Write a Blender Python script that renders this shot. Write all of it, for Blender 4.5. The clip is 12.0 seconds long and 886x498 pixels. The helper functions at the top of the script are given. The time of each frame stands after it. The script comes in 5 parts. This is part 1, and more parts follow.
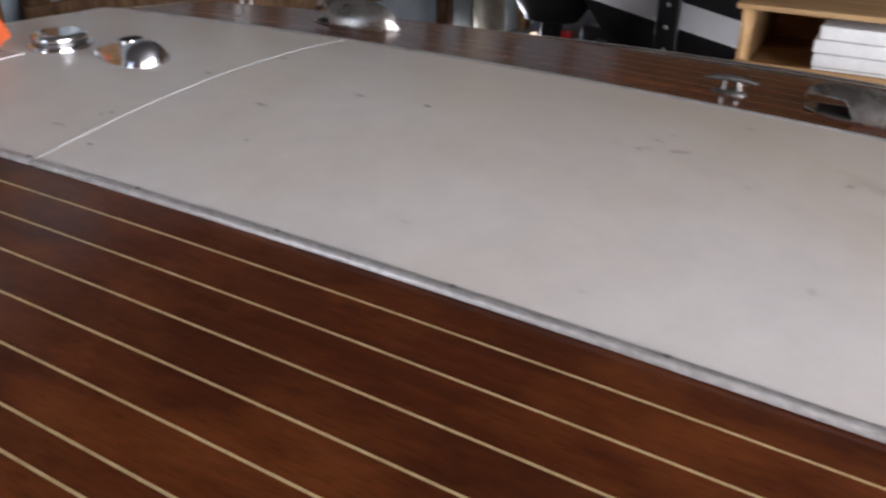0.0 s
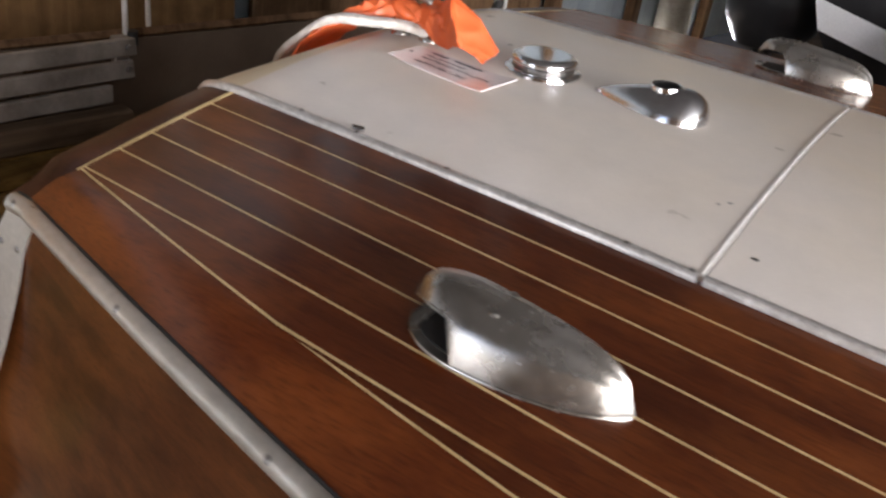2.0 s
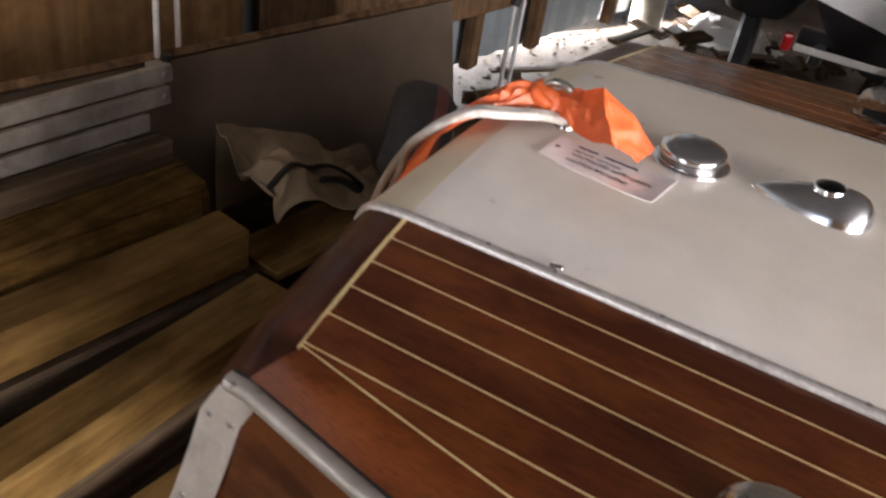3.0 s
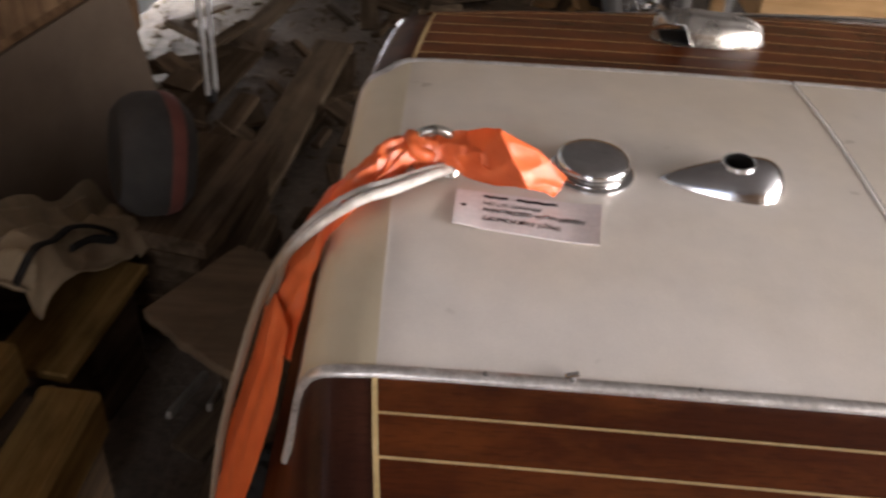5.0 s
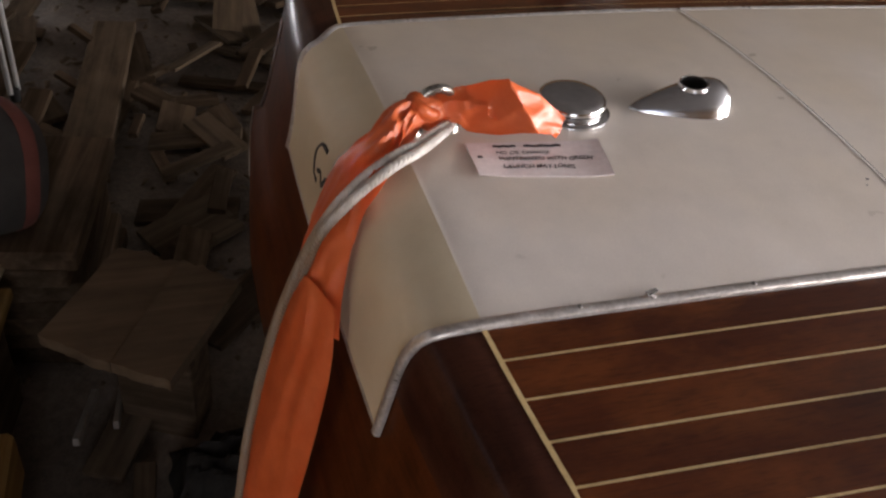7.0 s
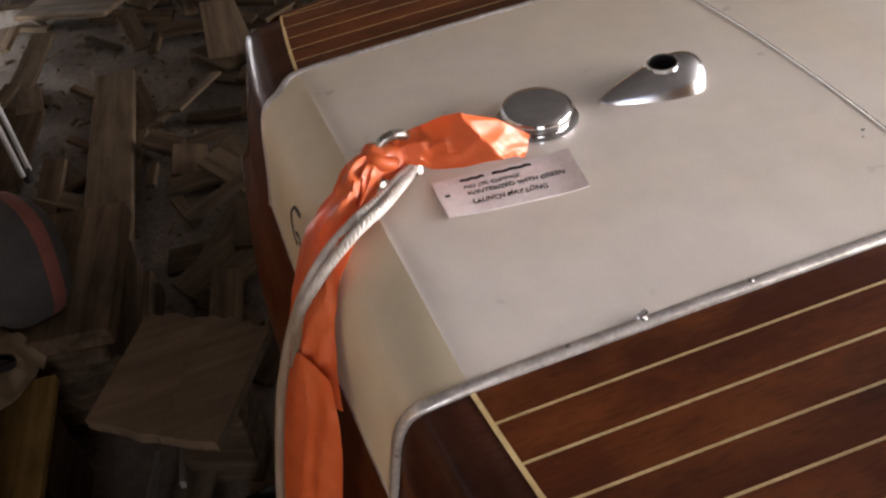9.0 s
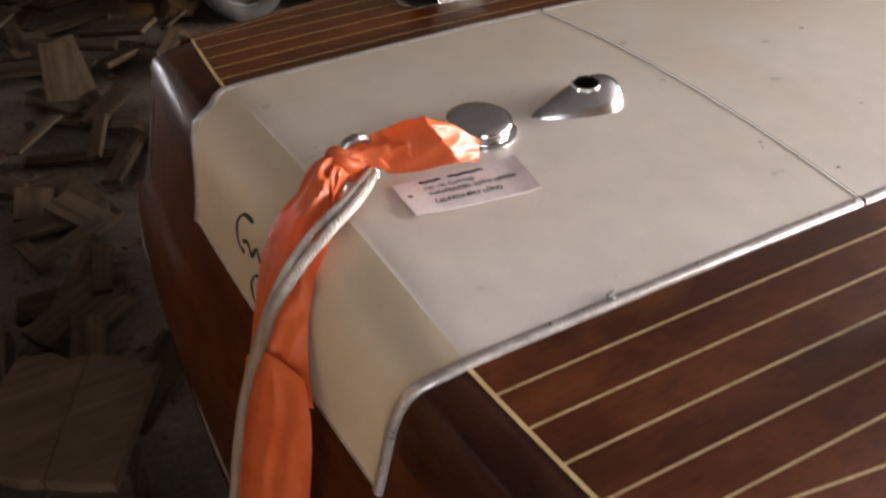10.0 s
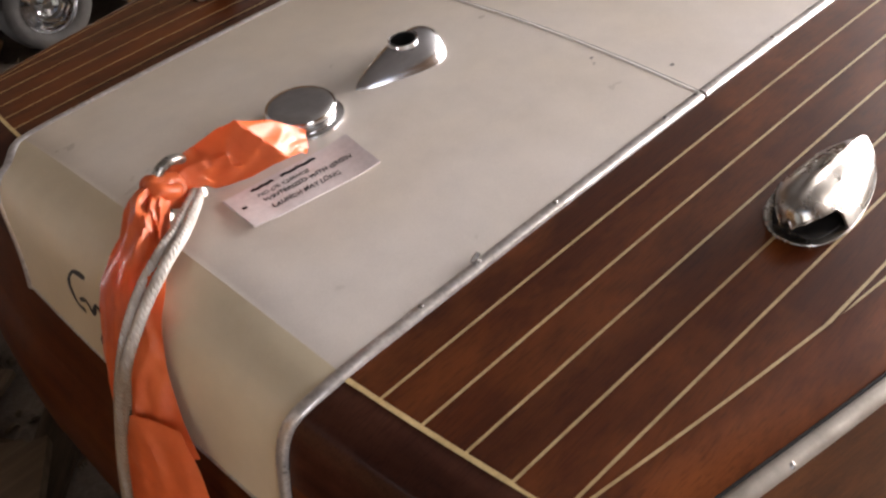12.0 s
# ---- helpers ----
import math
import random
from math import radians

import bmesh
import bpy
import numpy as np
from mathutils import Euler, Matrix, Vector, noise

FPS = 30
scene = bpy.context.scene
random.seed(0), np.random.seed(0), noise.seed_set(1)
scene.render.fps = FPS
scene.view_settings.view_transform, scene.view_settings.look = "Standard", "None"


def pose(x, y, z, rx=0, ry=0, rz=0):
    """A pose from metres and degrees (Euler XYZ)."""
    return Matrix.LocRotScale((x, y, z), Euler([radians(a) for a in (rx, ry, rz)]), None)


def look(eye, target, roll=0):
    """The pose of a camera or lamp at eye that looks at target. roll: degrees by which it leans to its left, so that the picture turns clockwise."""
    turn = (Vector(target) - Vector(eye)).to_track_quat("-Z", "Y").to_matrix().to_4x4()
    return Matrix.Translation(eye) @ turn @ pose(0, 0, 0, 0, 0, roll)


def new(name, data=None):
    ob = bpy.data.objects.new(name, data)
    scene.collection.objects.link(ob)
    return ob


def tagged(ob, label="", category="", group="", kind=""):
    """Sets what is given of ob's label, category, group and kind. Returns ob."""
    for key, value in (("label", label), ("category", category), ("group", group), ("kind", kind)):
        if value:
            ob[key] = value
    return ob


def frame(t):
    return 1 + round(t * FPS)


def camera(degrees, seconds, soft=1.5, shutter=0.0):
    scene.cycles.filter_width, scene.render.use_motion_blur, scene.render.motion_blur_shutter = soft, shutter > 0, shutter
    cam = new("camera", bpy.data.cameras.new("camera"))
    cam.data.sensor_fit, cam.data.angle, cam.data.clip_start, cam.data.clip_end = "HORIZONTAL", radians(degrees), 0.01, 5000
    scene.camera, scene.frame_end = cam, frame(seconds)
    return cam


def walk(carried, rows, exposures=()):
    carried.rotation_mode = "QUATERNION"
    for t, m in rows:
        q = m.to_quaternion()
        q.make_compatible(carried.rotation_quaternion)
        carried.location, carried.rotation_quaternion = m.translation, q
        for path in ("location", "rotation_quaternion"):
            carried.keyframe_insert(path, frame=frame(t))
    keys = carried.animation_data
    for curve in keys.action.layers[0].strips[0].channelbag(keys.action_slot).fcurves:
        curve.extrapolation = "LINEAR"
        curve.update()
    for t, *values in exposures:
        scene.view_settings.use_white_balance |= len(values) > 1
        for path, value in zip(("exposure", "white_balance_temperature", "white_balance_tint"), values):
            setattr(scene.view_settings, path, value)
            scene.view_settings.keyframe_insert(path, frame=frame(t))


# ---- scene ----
cam = camera(53.6, 12.0, soft=2.4, shutter=0.4)
PATH = [
    (0, (1.655, -0.729, 1.656), (0.864, 0.758, 0.777), 0.5),
    (0.5, (1.430, -0.687, 1.629), (0.517, 0.751, 0.789), 2.3),
    (1, (1.200, -0.708, 1.614), (0.192, 0.665, 0.772), 3.7),
    (1.5, (1.013, -0.814, 1.657), (0.126, 0.589, 0.734), 7.3),
    (2, (0.796, -0.806, 1.625), (-0.012, 0.639, 0.693), 9.0),
    (2.5, (0.597, -0.857, 1.692), (-0.122, 0.598, 0.704), 9.9),
    (4.5, (0.103, -0.715, 1.926), (-0.181, 0.780, 0.789), 4.4),
    (5, (0.039, -0.640, 1.866), (0.084, 0.857, 0.697), 5.3),
    (5.5, (-0.011, -0.608, 1.885), (0.335, 0.833, 0.696), 4.9),
    (6, (-0.126, -0.601, 1.900), (0.420, 0.786, 0.721), 7.8),
    (6.5, (-0.208, -0.614, 1.901), (0.378, 0.773, 0.743), 5.4),
    (7, (-0.310, -0.620, 1.849), (0.251, 0.752, 0.660), 8.1),
    (9, (-0.181, -0.559, 1.914), (0.235, 0.801, 0.654), -6.8),
    (9.5, (-0.279, -0.553, 1.929), (0.164, 0.810, 0.682), -7.8),
    (10, (-0.398, -0.555, 1.882), (0.426, 0.704, 0.722), 2.5),
    (10.5, (-0.472, -0.573, 1.835), (0.438, 0.544, 0.596), 3.4),
    (11, (-0.483, -0.565, 1.844), (0.353, 0.535, 0.540), 0.5),
    (11.5, (-0.376, -0.534, 1.846), (0.562, 0.550, 0.599), -4.1),
    (12, (-0.308, -0.529, 1.862), (0.647, 0.553, 0.626), -7.2),
]
walk(cam, [(t, look(eye, target, roll)) for t, eye, target, roll in PATH], exposures=[(0, 1.66, 6280, 16), (0.5, 1.66, 6280, 16), (1.5, 2.13, 6550, 14), (2.5, 2.33, 6750, 15), (4.5, 2.45, 7100, 18), (5.5, 2.0, 7050, 18), (6.5, 1.89, 7000, 18), (9, 2.33, 7050, 18), (9.5, 2.36, 7100, 18), (10.5, 2.36, 7100, 18), (11, 2.9, 7000, 18), (11.5, 2.78, 7000, 18), (12, 2.42, 7100, 18)])

# ---------------------------------------------------------------- world and light
sky_world = bpy.data.worlds.new("overcast_sky")
scene.world = sky_world
sky_world.use_nodes = True
wn = sky_world.node_tree
sky = wn.nodes.new("ShaderNodeTexSky")
sky.sky_type = "NISHITA"
sky.sun_disc = False
sky.sun_elevation = radians(38)
sky.sun_rotation = radians(125)
sky.dust_density = 3.0
wn.links.new(sky.outputs["Color"], wn.nodes["Background"].inputs["Color"])
wn.nodes["Background"].inputs["Strength"].default_value = 0.15


def lamp(name, kind, m, energy, color, **kw):
    data = bpy.data.lights.new(name, kind)
    data.energy, data.color = energy, color
    for key, value in kw.items():
        if key == "size":
            data.size = value
        elif key == "size_y":
            data.shape, data.size_y = "RECTANGLE", value
        elif key == "angle":
            data.angle = value
    ob = new(name, data)
    ob.matrix_world = m
    return ob


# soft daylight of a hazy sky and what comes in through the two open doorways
lamp("sun", "SUN", look((6, -7, 7), (0, 0, 0)), 1.2, (1.0, 0.96, 0.9), angle=radians(12))
lamp("bow_door_daylight", "AREA", look((7.4, -1.0, 1.5), (0, 0.3, 1.2)), 300, (0.93, 0.96, 1.0), size=3.6, size_y=2.6)
lamp("side_door_daylight", "AREA", look((5.2, -3.4, 1.55), (2.0, 3.0, 0.9)), 95, (0.95, 0.97, 1.0), size=1.5, size_y=2.4)

# added fill for the stern and timbers; no doorway is known here
lamp("stern_fill_light", "AREA", look((-0.75, -3.4, 1.5), (-0.4, 0.4, 0.9)), 5.0, (0.97, 0.97, 1.0), size=1.1, size_y=2.0)
lamp("wall_gap_daylight", "AREA", look((-1.3, 4.2, 0.12), (0.5, 3.2, 0.35)), 17, (0.9, 0.95, 1.0), size=2.6, size_y=0.14)

# ---------------------------------------------------------------- materials


def mat_base(name, rough=0.5, metal=0.0, coat=0.0, spec=0.5):
    m = bpy.data.materials.new(name)
    m.use_nodes = True
    nt = m.node_tree
    b = nt.nodes["Principled BSDF"]
    b.inputs["Roughness"].default_value = rough
    b.inputs["Metallic"].default_value = metal
    b.inputs["Coat Weight"].default_value = coat
    b.inputs["Coat Roughness"].default_value = 0.06
    b.inputs["Specular IOR Level"].default_value = spec
    return m, nt, b


def node(nt, kind, **inputs):
    n = nt.nodes.new(kind)
    for key, value in inputs.items():
        n.inputs[key.replace("_", " ")].default_value = value
    return n


def coords(nt, scale=(1, 1, 1)):
    tc = nt.nodes.new("ShaderNodeTexCoord")
    mp = nt.nodes.new("ShaderNodeMapping")
    mp.inputs["Scale"].default_value = scale
    nt.links.new(tc.outputs["Object"], mp.inputs["Vector"])
    return mp.outputs["Vector"]


def ramp(nt, fac, stops):
    r = nt.nodes.new("ShaderNodeValToRGB")
    e = r.color_ramp.elements
    while len(e) < len(stops):
        e.new(0.5)
    for el, (p, c) in zip(e, stops):
        el.position, el.color = p, (*c, 1)
    nt.links.new(fac, r.inputs["Fac"])
    return r.outputs["Color"]


def mix(nt, a, b, fac, kind="MIX"):
    n = nt.nodes.new("ShaderNodeMix")
    n.data_type, n.blend_type = "RGBA", kind
    for sock, v in ((n.inputs[6], a), (n.inputs[7], b), (n.inputs[0], fac)):
        if hasattr(v, "is_output"):
            nt.links.new(v, sock)
        else:
            sock.default_value = v if isinstance(v, (int, float)) else (*v, 1)
    return n.outputs[2]


def bump(nt, b, height, strength, dist):
    n = node(nt, "ShaderNodeBump", Strength=strength, Distance=dist)
    nt.links.new(height, n.inputs["Height"])
    nt.links.new(n.outputs["Normal"], b.inputs["Normal"])


def wood(name, dark, mid, light, along="x", coat=0.0, rough=0.5, grain=1.0, stain=0.5, vary=0.25, bumpy=0.15, warm=None):
    m, nt, b = mat_base(name, rough, 0, coat, 0.04)
    s = {"x": (1.2, 26, 26), "y": (26, 1.2, 26), "z": (26, 26, 1.2)}[along]
    v = coords(nt, tuple(k * grain for k in s))
    info = nt.nodes.new("ShaderNodeObjectInfo")
    add = nt.nodes.new("ShaderNodeVectorMath")
    add.operation = "MULTIPLY_ADD"
    nt.links.new(info.outputs["Random"], add.inputs[0])
    add.inputs[1].default_value = (31, 17, 23)
    nt.links.new(v, add.inputs[2])
    n1 = node(nt, "ShaderNodeTexNoise", Scale=1.0, Detail=9, Roughness=0.62, Distortion=0.6)
    nt.links.new(add.outputs[0], n1.inputs["Vector"])
    c = ramp(nt, n1.outputs["Fac"], [(0.28, dark), (0.5, mid), (0.72, light)])
    v2 = coords(nt, (5.0, 12, 12))
    n2 = node(nt, "ShaderNodeTexNoise", Scale=1.0, Detail=4, Roughness=0.6)
    nt.links.new(v2, n2.inputs["Vector"])
    blot = ramp(nt, n2.outputs["Fac"], [(0.3, (1 - stain,) * 3), (0.62, (1, 1, 1))])
    c = mix(nt, c, blot, 1.0, "MULTIPLY")
    if warm:
        # cloudy orange patches and pores in old varnish
        n3 = node(nt, "ShaderNodeTexNoise", Scale=1.0, Detail=5, Roughness=0.62)
        nt.links.new(coords(nt, (5.5, 10, 10)), n3.inputs["Vector"])
        c = mix(nt, c, warm, ramp(nt, n3.outputs["Fac"], [(0.44, (0, 0, 0)), (0.74, (0.88,) * 3)]))
        n4 = node(nt, "ShaderNodeTexNoise", Scale=1.0, Detail=2, Roughness=0.5)
        nt.links.new(coords(nt, (40, 420, 420)), n4.inputs["Vector"])
        c = mix(nt, c, ramp(nt, n4.outputs["Fac"], [(0.3, (0.74,) * 3), (0.5, (1.03,) * 3)]), 1.0, "MULTIPLY")
        r = nt.nodes.new("ShaderNodeMapRange")
        r.inputs["From Min"].default_value, r.inputs["From Max"].default_value = 0.35, 0.7
        r.inputs["To Min"].default_value, r.inputs["To Max"].default_value = 0.14, 0.24
        nt.links.new(n3.outputs["Fac"], r.inputs["Value"])
        nt.links.new(r.outputs["Result"], b.inputs["Coat Roughness"])
    tone = ramp(nt, info.outputs["Random"], [(0, (1 - vary,) * 3), (1, (1 + vary * 0.6,) * 3)])
    c = mix(nt, c, tone, 1.0, "MULTIPLY")
    nt.links.new(c, b.inputs["Base Color"])
    bump(nt, b, n1.outputs["Fac"], bumpy, 0.001)
    return m


def surface(name, c1, c2, scale=8.0, rough=0.6, metal=0.0, coat=0.0, bumpy=0.2, dist=0.002, fine=120.0, speck=0.08, rvar=0.0):
    m, nt, b = mat_base(name, rough, metal, coat)
    v = coords(nt)
    n1 = node(nt, "ShaderNodeTexNoise", Scale=scale, Detail=6, Roughness=0.65)
    n2 = node(nt, "ShaderNodeTexNoise", Scale=fine, Detail=4, Roughness=0.7)
    nt.links.new(v, n1.inputs["Vector"])
    nt.links.new(v, n2.inputs["Vector"])
    c = ramp(nt, n1.outputs["Fac"], [(0.32, c1), (0.68, c2)])
    c = mix(nt, c, ramp(nt, n2.outputs["Fac"], [(0.3, (1 - speck,) * 3), (0.7, (1 + speck,) * 3)]), 1.0, "MULTIPLY")
    nt.links.new(c, b.inputs["Base Color"])
    if rvar:
        r = nt.nodes.new("ShaderNodeMapRange")
        r.inputs["From Min"].default_value, r.inputs["From Max"].default_value = 0.3, 0.7
        r.inputs["To Min"].default_value, r.inputs["To Max"].default_value = max(rough - rvar, 0.02), rough + rvar
        nt.links.new(n1.outputs["Fac"], r.inputs["Value"])
        nt.links.new(r.outputs["Result"], b.inputs["Roughness"])
    bump(nt, b, n2.outputs["Fac"], bumpy, dist)
    return m


MAHOGANY = wood("varnished_mahogany", (0.047, 0.0100, 0.0023), (0.072, 0.0152, 0.0033), (0.100, 0.0225, 0.0048), "x", coat=0.75, rough=0.5, stain=0.2, vary=0.18, bumpy=0.05, warm=(0.165, 0.044, 0.0094))
HULL_WOOD = wood("varnished_hull_mahogany", (0.026, 0.0075, 0.0022), (0.058, 0.0172, 0.0045), (0.094, 0.029, 0.0075), "x", coat=0.5, rough=0.45, stain=0.35, vary=0.1, bumpy=0.05, warm=(0.12, 0.041, 0.011))
TRANSOM_WOOD = wood("varnished_transom_mahogany", (0.038, 0.0105, 0.0038), (0.080, 0.0212, 0.0070), (0.115, 0.033, 0.0102), "y", coat=0.25, rough=0.45, stain=0.2, vary=0.1, bumpy=0.05, warm=(0.125, 0.037, 0.0115))
# transom mahogany toned darker; the cap's dark reflection is put into the colour
CAP_WOOD = wood("stern_cap_toned_for_reflection", (0.026, 0.0085, 0.0056), (0.054, 0.0176, 0.0108), (0.083, 0.0285, 0.0172), "y", coat=0.3, rough=0.45, stain=0.25, vary=0.1, bumpy=0.05, warm=(0.09, 0.032, 0.018))
CAULK = surface("cream_seam_compound", (0.44, 0.315, 0.138), (0.64, 0.485, 0.245), 30, 0.55, coat=0.5, bumpy=0.05)


def shaded_along(m, tone, old, new_at, axis="X", wobble=0.06):
    """Puts shade into a colour: another tone from `old` on along an axis, fading unevenly until `new_at`."""
    nt = m.node_tree
    b = next(n for n in nt.nodes if n.type == "BSDF_PRINCIPLED")
    first = b.inputs["Base Color"].links[0].from_socket
    v = coords(nt)
    sep = nt.nodes.new("ShaderNodeSeparateXYZ")
    nt.links.new(v, sep.inputs[0])
    n1 = node(nt, "ShaderNodeTexNoise", Scale=7.0, Detail=4, Roughness=0.6)
    nt.links.new(v, n1.inputs["Vector"])
    add = nt.nodes.new("ShaderNodeMath")
    add.operation = "MULTIPLY_ADD"
    nt.links.new(n1.outputs["Fac"], add.inputs[0])
    add.inputs[1].default_value = wobble
    nt.links.new(sep.outputs[axis], add.inputs[2])
    r = nt.nodes.new("ShaderNodeMapRange")
    r.interpolation_type = "SMOOTHSTEP"
    nt.links.new(add.outputs[0], r.inputs["Value"])
    for name, value in (("From Min", old + wobble / 2), ("From Max", new_at + wobble / 2), ("To Min", 1.0), ("To Max", 0.0)):
        r.inputs[name].default_value = value
    nt.links.new(mix(nt, first, tone, r.outputs["Result"]), b.inputs["Base Color"])


def hatch_paint():
    """Old grey-white paint: tan clouds, growing denser across the boat, faint scuffs and one brown smear."""
    m, nt, b = mat_base("grey_white_hatch_paint", 0.33)
    v = coords(nt)
    sep = nt.nodes.new("ShaderNodeSeparateXYZ")
    nt.links.new(v, sep.inputs[0])
    cloud = node(nt, "ShaderNodeTexNoise", Scale=4.2, Detail=3, Roughness=0.5)
    small = node(nt, "ShaderNodeTexNoise", Scale=17.0, Detail=3, Roughness=0.55)
    grit = node(nt, "ShaderNodeTexNoise", Scale=420.0, Detail=2, Roughness=0.6)
    for n in (cloud, small, grit):
        nt.links.new(v, n.inputs["Vector"])
    across = nt.nodes.new("ShaderNodeMath")
    across.operation = "MULTIPLY_ADD"
    nt.links.new(sep.outputs["Y"], across.inputs[0])
    across.inputs[1].default_value = 0.75
    nt.links.new(cloud.outputs["Fac"], across.inputs[2])
    tan = ramp(nt, across.outputs[0], [(0.45, (0, 0, 0)), (1.0, (0.9,) * 3)])
    c = mix(nt, (0.715, 0.672, 0.63), (0.635, 0.562, 0.462), tan)
    c = mix(nt, c, ramp(nt, small.outputs["Fac"], [(0.05, (0.86,) * 3), (0.95, (1.08,) * 3)]), 1.0, "MULTIPLY")
    c = mix(nt, c, ramp(nt, grit.outputs["Fac"], [(0.05, (0.92,) * 3), (0.95, (1.07,) * 3)]), 1.0, "MULTIPLY")
    # brown smear on the forward cover
    shift = nt.nodes.new("ShaderNodeMapping")
    shift.vector_type = "TEXTURE"
    shift.inputs["Location"].default_value = (1.72, 0.44, 1.2)
    shift.inputs["Rotation"].default_value = (0, 0, radians(-38))
    shift.inputs["Scale"].default_value = (0.34, 0.05, 0.3)
    nt.links.new(v, shift.inputs["Vector"])
    far = nt.nodes.new("ShaderNodeVectorMath")
    far.operation = "LENGTH"
    nt.links.new(shift.outputs["Vector"], far.inputs[0])
    wide = nt.nodes.new("ShaderNodeMath")
    wide.operation = "MULTIPLY_ADD"
    nt.links.new(small.outputs["Fac"], wide.inputs[0])
    wide.inputs[1].default_value = 0.9
    nt.links.new(far.outputs["Value"], wide.inputs[2])
    c = mix(nt, c, (0.36, 0.29, 0.21), ramp(nt, wide.outputs[0], [(0.55, (0.55,) * 3), (1.0, (0, 0, 0))]))
    nt.links.new(c, b.inputs["Base Color"])
    r = nt.nodes.new("ShaderNodeMapRange")
    r.inputs["To Min"].default_value, r.inputs["To Max"].default_value = 0.2, 0.46
    nt.links.new(small.outputs["Fac"], r.inputs["Value"])
    nt.links.new(r.outputs["Result"], b.inputs["Roughness"])
    bump(nt, b, grit.outputs["Fac"], 0.05, 0.0006)
    return m


VINYL = hatch_paint()
CREAM = surface("cream_panel_paint", (0.60, 0.525, 0.38), (0.71, 0.635, 0.475), 5, 0.38, bumpy=0.05, dist=0.0006, fine=700, speck=0.04, rvar=0.08)
CHROME = surface("worn_chrome", (0.62, 0.63, 0.65), (0.78, 0.79, 0.8), 22, 0.12, 1.0, bumpy=0.03, dist=0.0008, fine=90, rvar=0.07)
CLOUDY = surface("cloudy_chrome", (0.26, 0.24, 0.21), (0.44, 0.425, 0.40), 20, 0.27, 0.95, bumpy=0.04, dist=0.001, fine=120, speck=0.04, rvar=0.08)
ALU = surface("dull_aluminium", (0.5, 0.49, 0.47), (0.72, 0.71, 0.7), 14, 0.33, 1.0, bumpy=0.08, dist=0.0008, fine=200, rvar=0.12)
EDGING = surface("dirty_aluminium_edging", (0.40, 0.38, 0.36), (0.66, 0.64, 0.62), 40, 0.34, 0.6, bumpy=0.1, dist=0.0008, fine=160, speck=0.14, rvar=0.08)
RAIL = surface("oxidised_aluminium_rail", (0.38, 0.35, 0.305), (0.54, 0.51, 0.46), 14, 0.38, 0.75, bumpy=0.12, dist=0.001, fine=160, rvar=0.12)
STRIP = surface("bright_joint_strip", (0.78, 0.75, 0.71), (0.88, 0.86, 0.83), 18, 0.3, 0.0, bumpy=0.05)
SEALANT = surface("grimy_edge_sealant", (0.17, 0.145, 0.12), (0.36, 0.33, 0.30), 22, 0.6, bumpy=0.3, fine=300, speck=0.15)
SATIN = surface("satin_chrome", (0.52, 0.53, 0.55), (0.62, 0.63, 0.65), 12, 0.2, 1.0, bumpy=0.02, dist=0.0006, fine=90, rvar=0.05)
SCREW = surface("tarnished_screw_metal", (0.16, 0.15, 0.14), (0.35, 0.34, 0.33), 200, 0.4, 1.0)
HOLE = surface("dark_cavity", (0.006, 0.006, 0.006), (0.012, 0.011, 0.01), 30, 0.8)
INK = surface("black_ink", (0.012, 0.012, 0.016), (0.02, 0.02, 0.026), 30, 0.5)
CARD = surface("laminated_white_card", (0.78, 0.725, 0.73), (0.84, 0.79, 0.795), 20, 0.25, coat=0.6, bumpy=0.03)
ROPE = surface("braided_white_rope", (0.40, 0.37, 0.33), (0.66, 0.63, 0.59), 60, 0.34, bumpy=0.5, dist=0.002, fine=400)
# the dim look of the hanging rope is put into its colour
shaded_along(ROPE, (0.21, 0.155, 0.105), 1.15, 1.22, "Z")
DIRT = surface("dirt_floor", (0.064, 0.048, 0.034), (0.138, 0.105, 0.078), 3.0, 0.95, bumpy=0.8, dist=0.012, fine=45, speck=0.3)
GRAVEL = surface("pale_gravel_yard", (0.45, 0.44, 0.42), (0.72, 0.72, 0.72), 12, 0.9, bumpy=0.6, dist=0.02, fine=30)
SLAB = wood("dusty_tan_board", (0.078, 0.054, 0.034), (0.108, 0.077, 0.050), (0.136, 0.10, 0.067), "x", rough=0.8, stain=0.3, vary=0.15)
TIMBER = wood("weathered_timber", (0.044, 0.030, 0.019), (0.090, 0.061, 0.039), (0.140, 0.098, 0.064), "x", rough=0.8, stain=0.5, vary=0.4)
GREYWOOD = wood("grey_scrap_board", (0.066, 0.046, 0.030), (0.110, 0.079, 0.052), (0.158, 0.117, 0.080), "x", rough=0.85, stain=0.4, vary=0.4)
PINE = wood("yellow_pine", (0.135, 0.072, 0.022), (0.22, 0.128, 0.042), (0.30, 0.185, 0.068), "x", rough=0.7, stain=0.55, vary=0.25)
CRATEWOOD = wood("old_crate_board", (0.05, 0.025, 0.007), (0.1, 0.055, 0.016), (0.17, 0.103, 0.033), "y", rough=0.8, stain=0.55, vary=0.3, bumpy=0.4)
FRESHPINE = wood("fresh_sawn_pine", (0.30, 0.17, 0.075), (0.44, 0.27, 0.13), (0.54, 0.36, 0.19), "x", rough=0.65, stain=0.2, vary=0.15)
PLY = wood("tan_plywood", (0.125, 0.065, 0.026), (0.21, 0.118, 0.052), (0.30, 0.18, 0.087), "z", rough=0.7, grain=0.5, stain=0.35, vary=0.1)
STUD = wood("brown_stud", (0.075, 0.042, 0.023), (0.15, 0.087, 0.048), (0.23, 0.14, 0.08), "z", rough=0.8, stain=0.4)
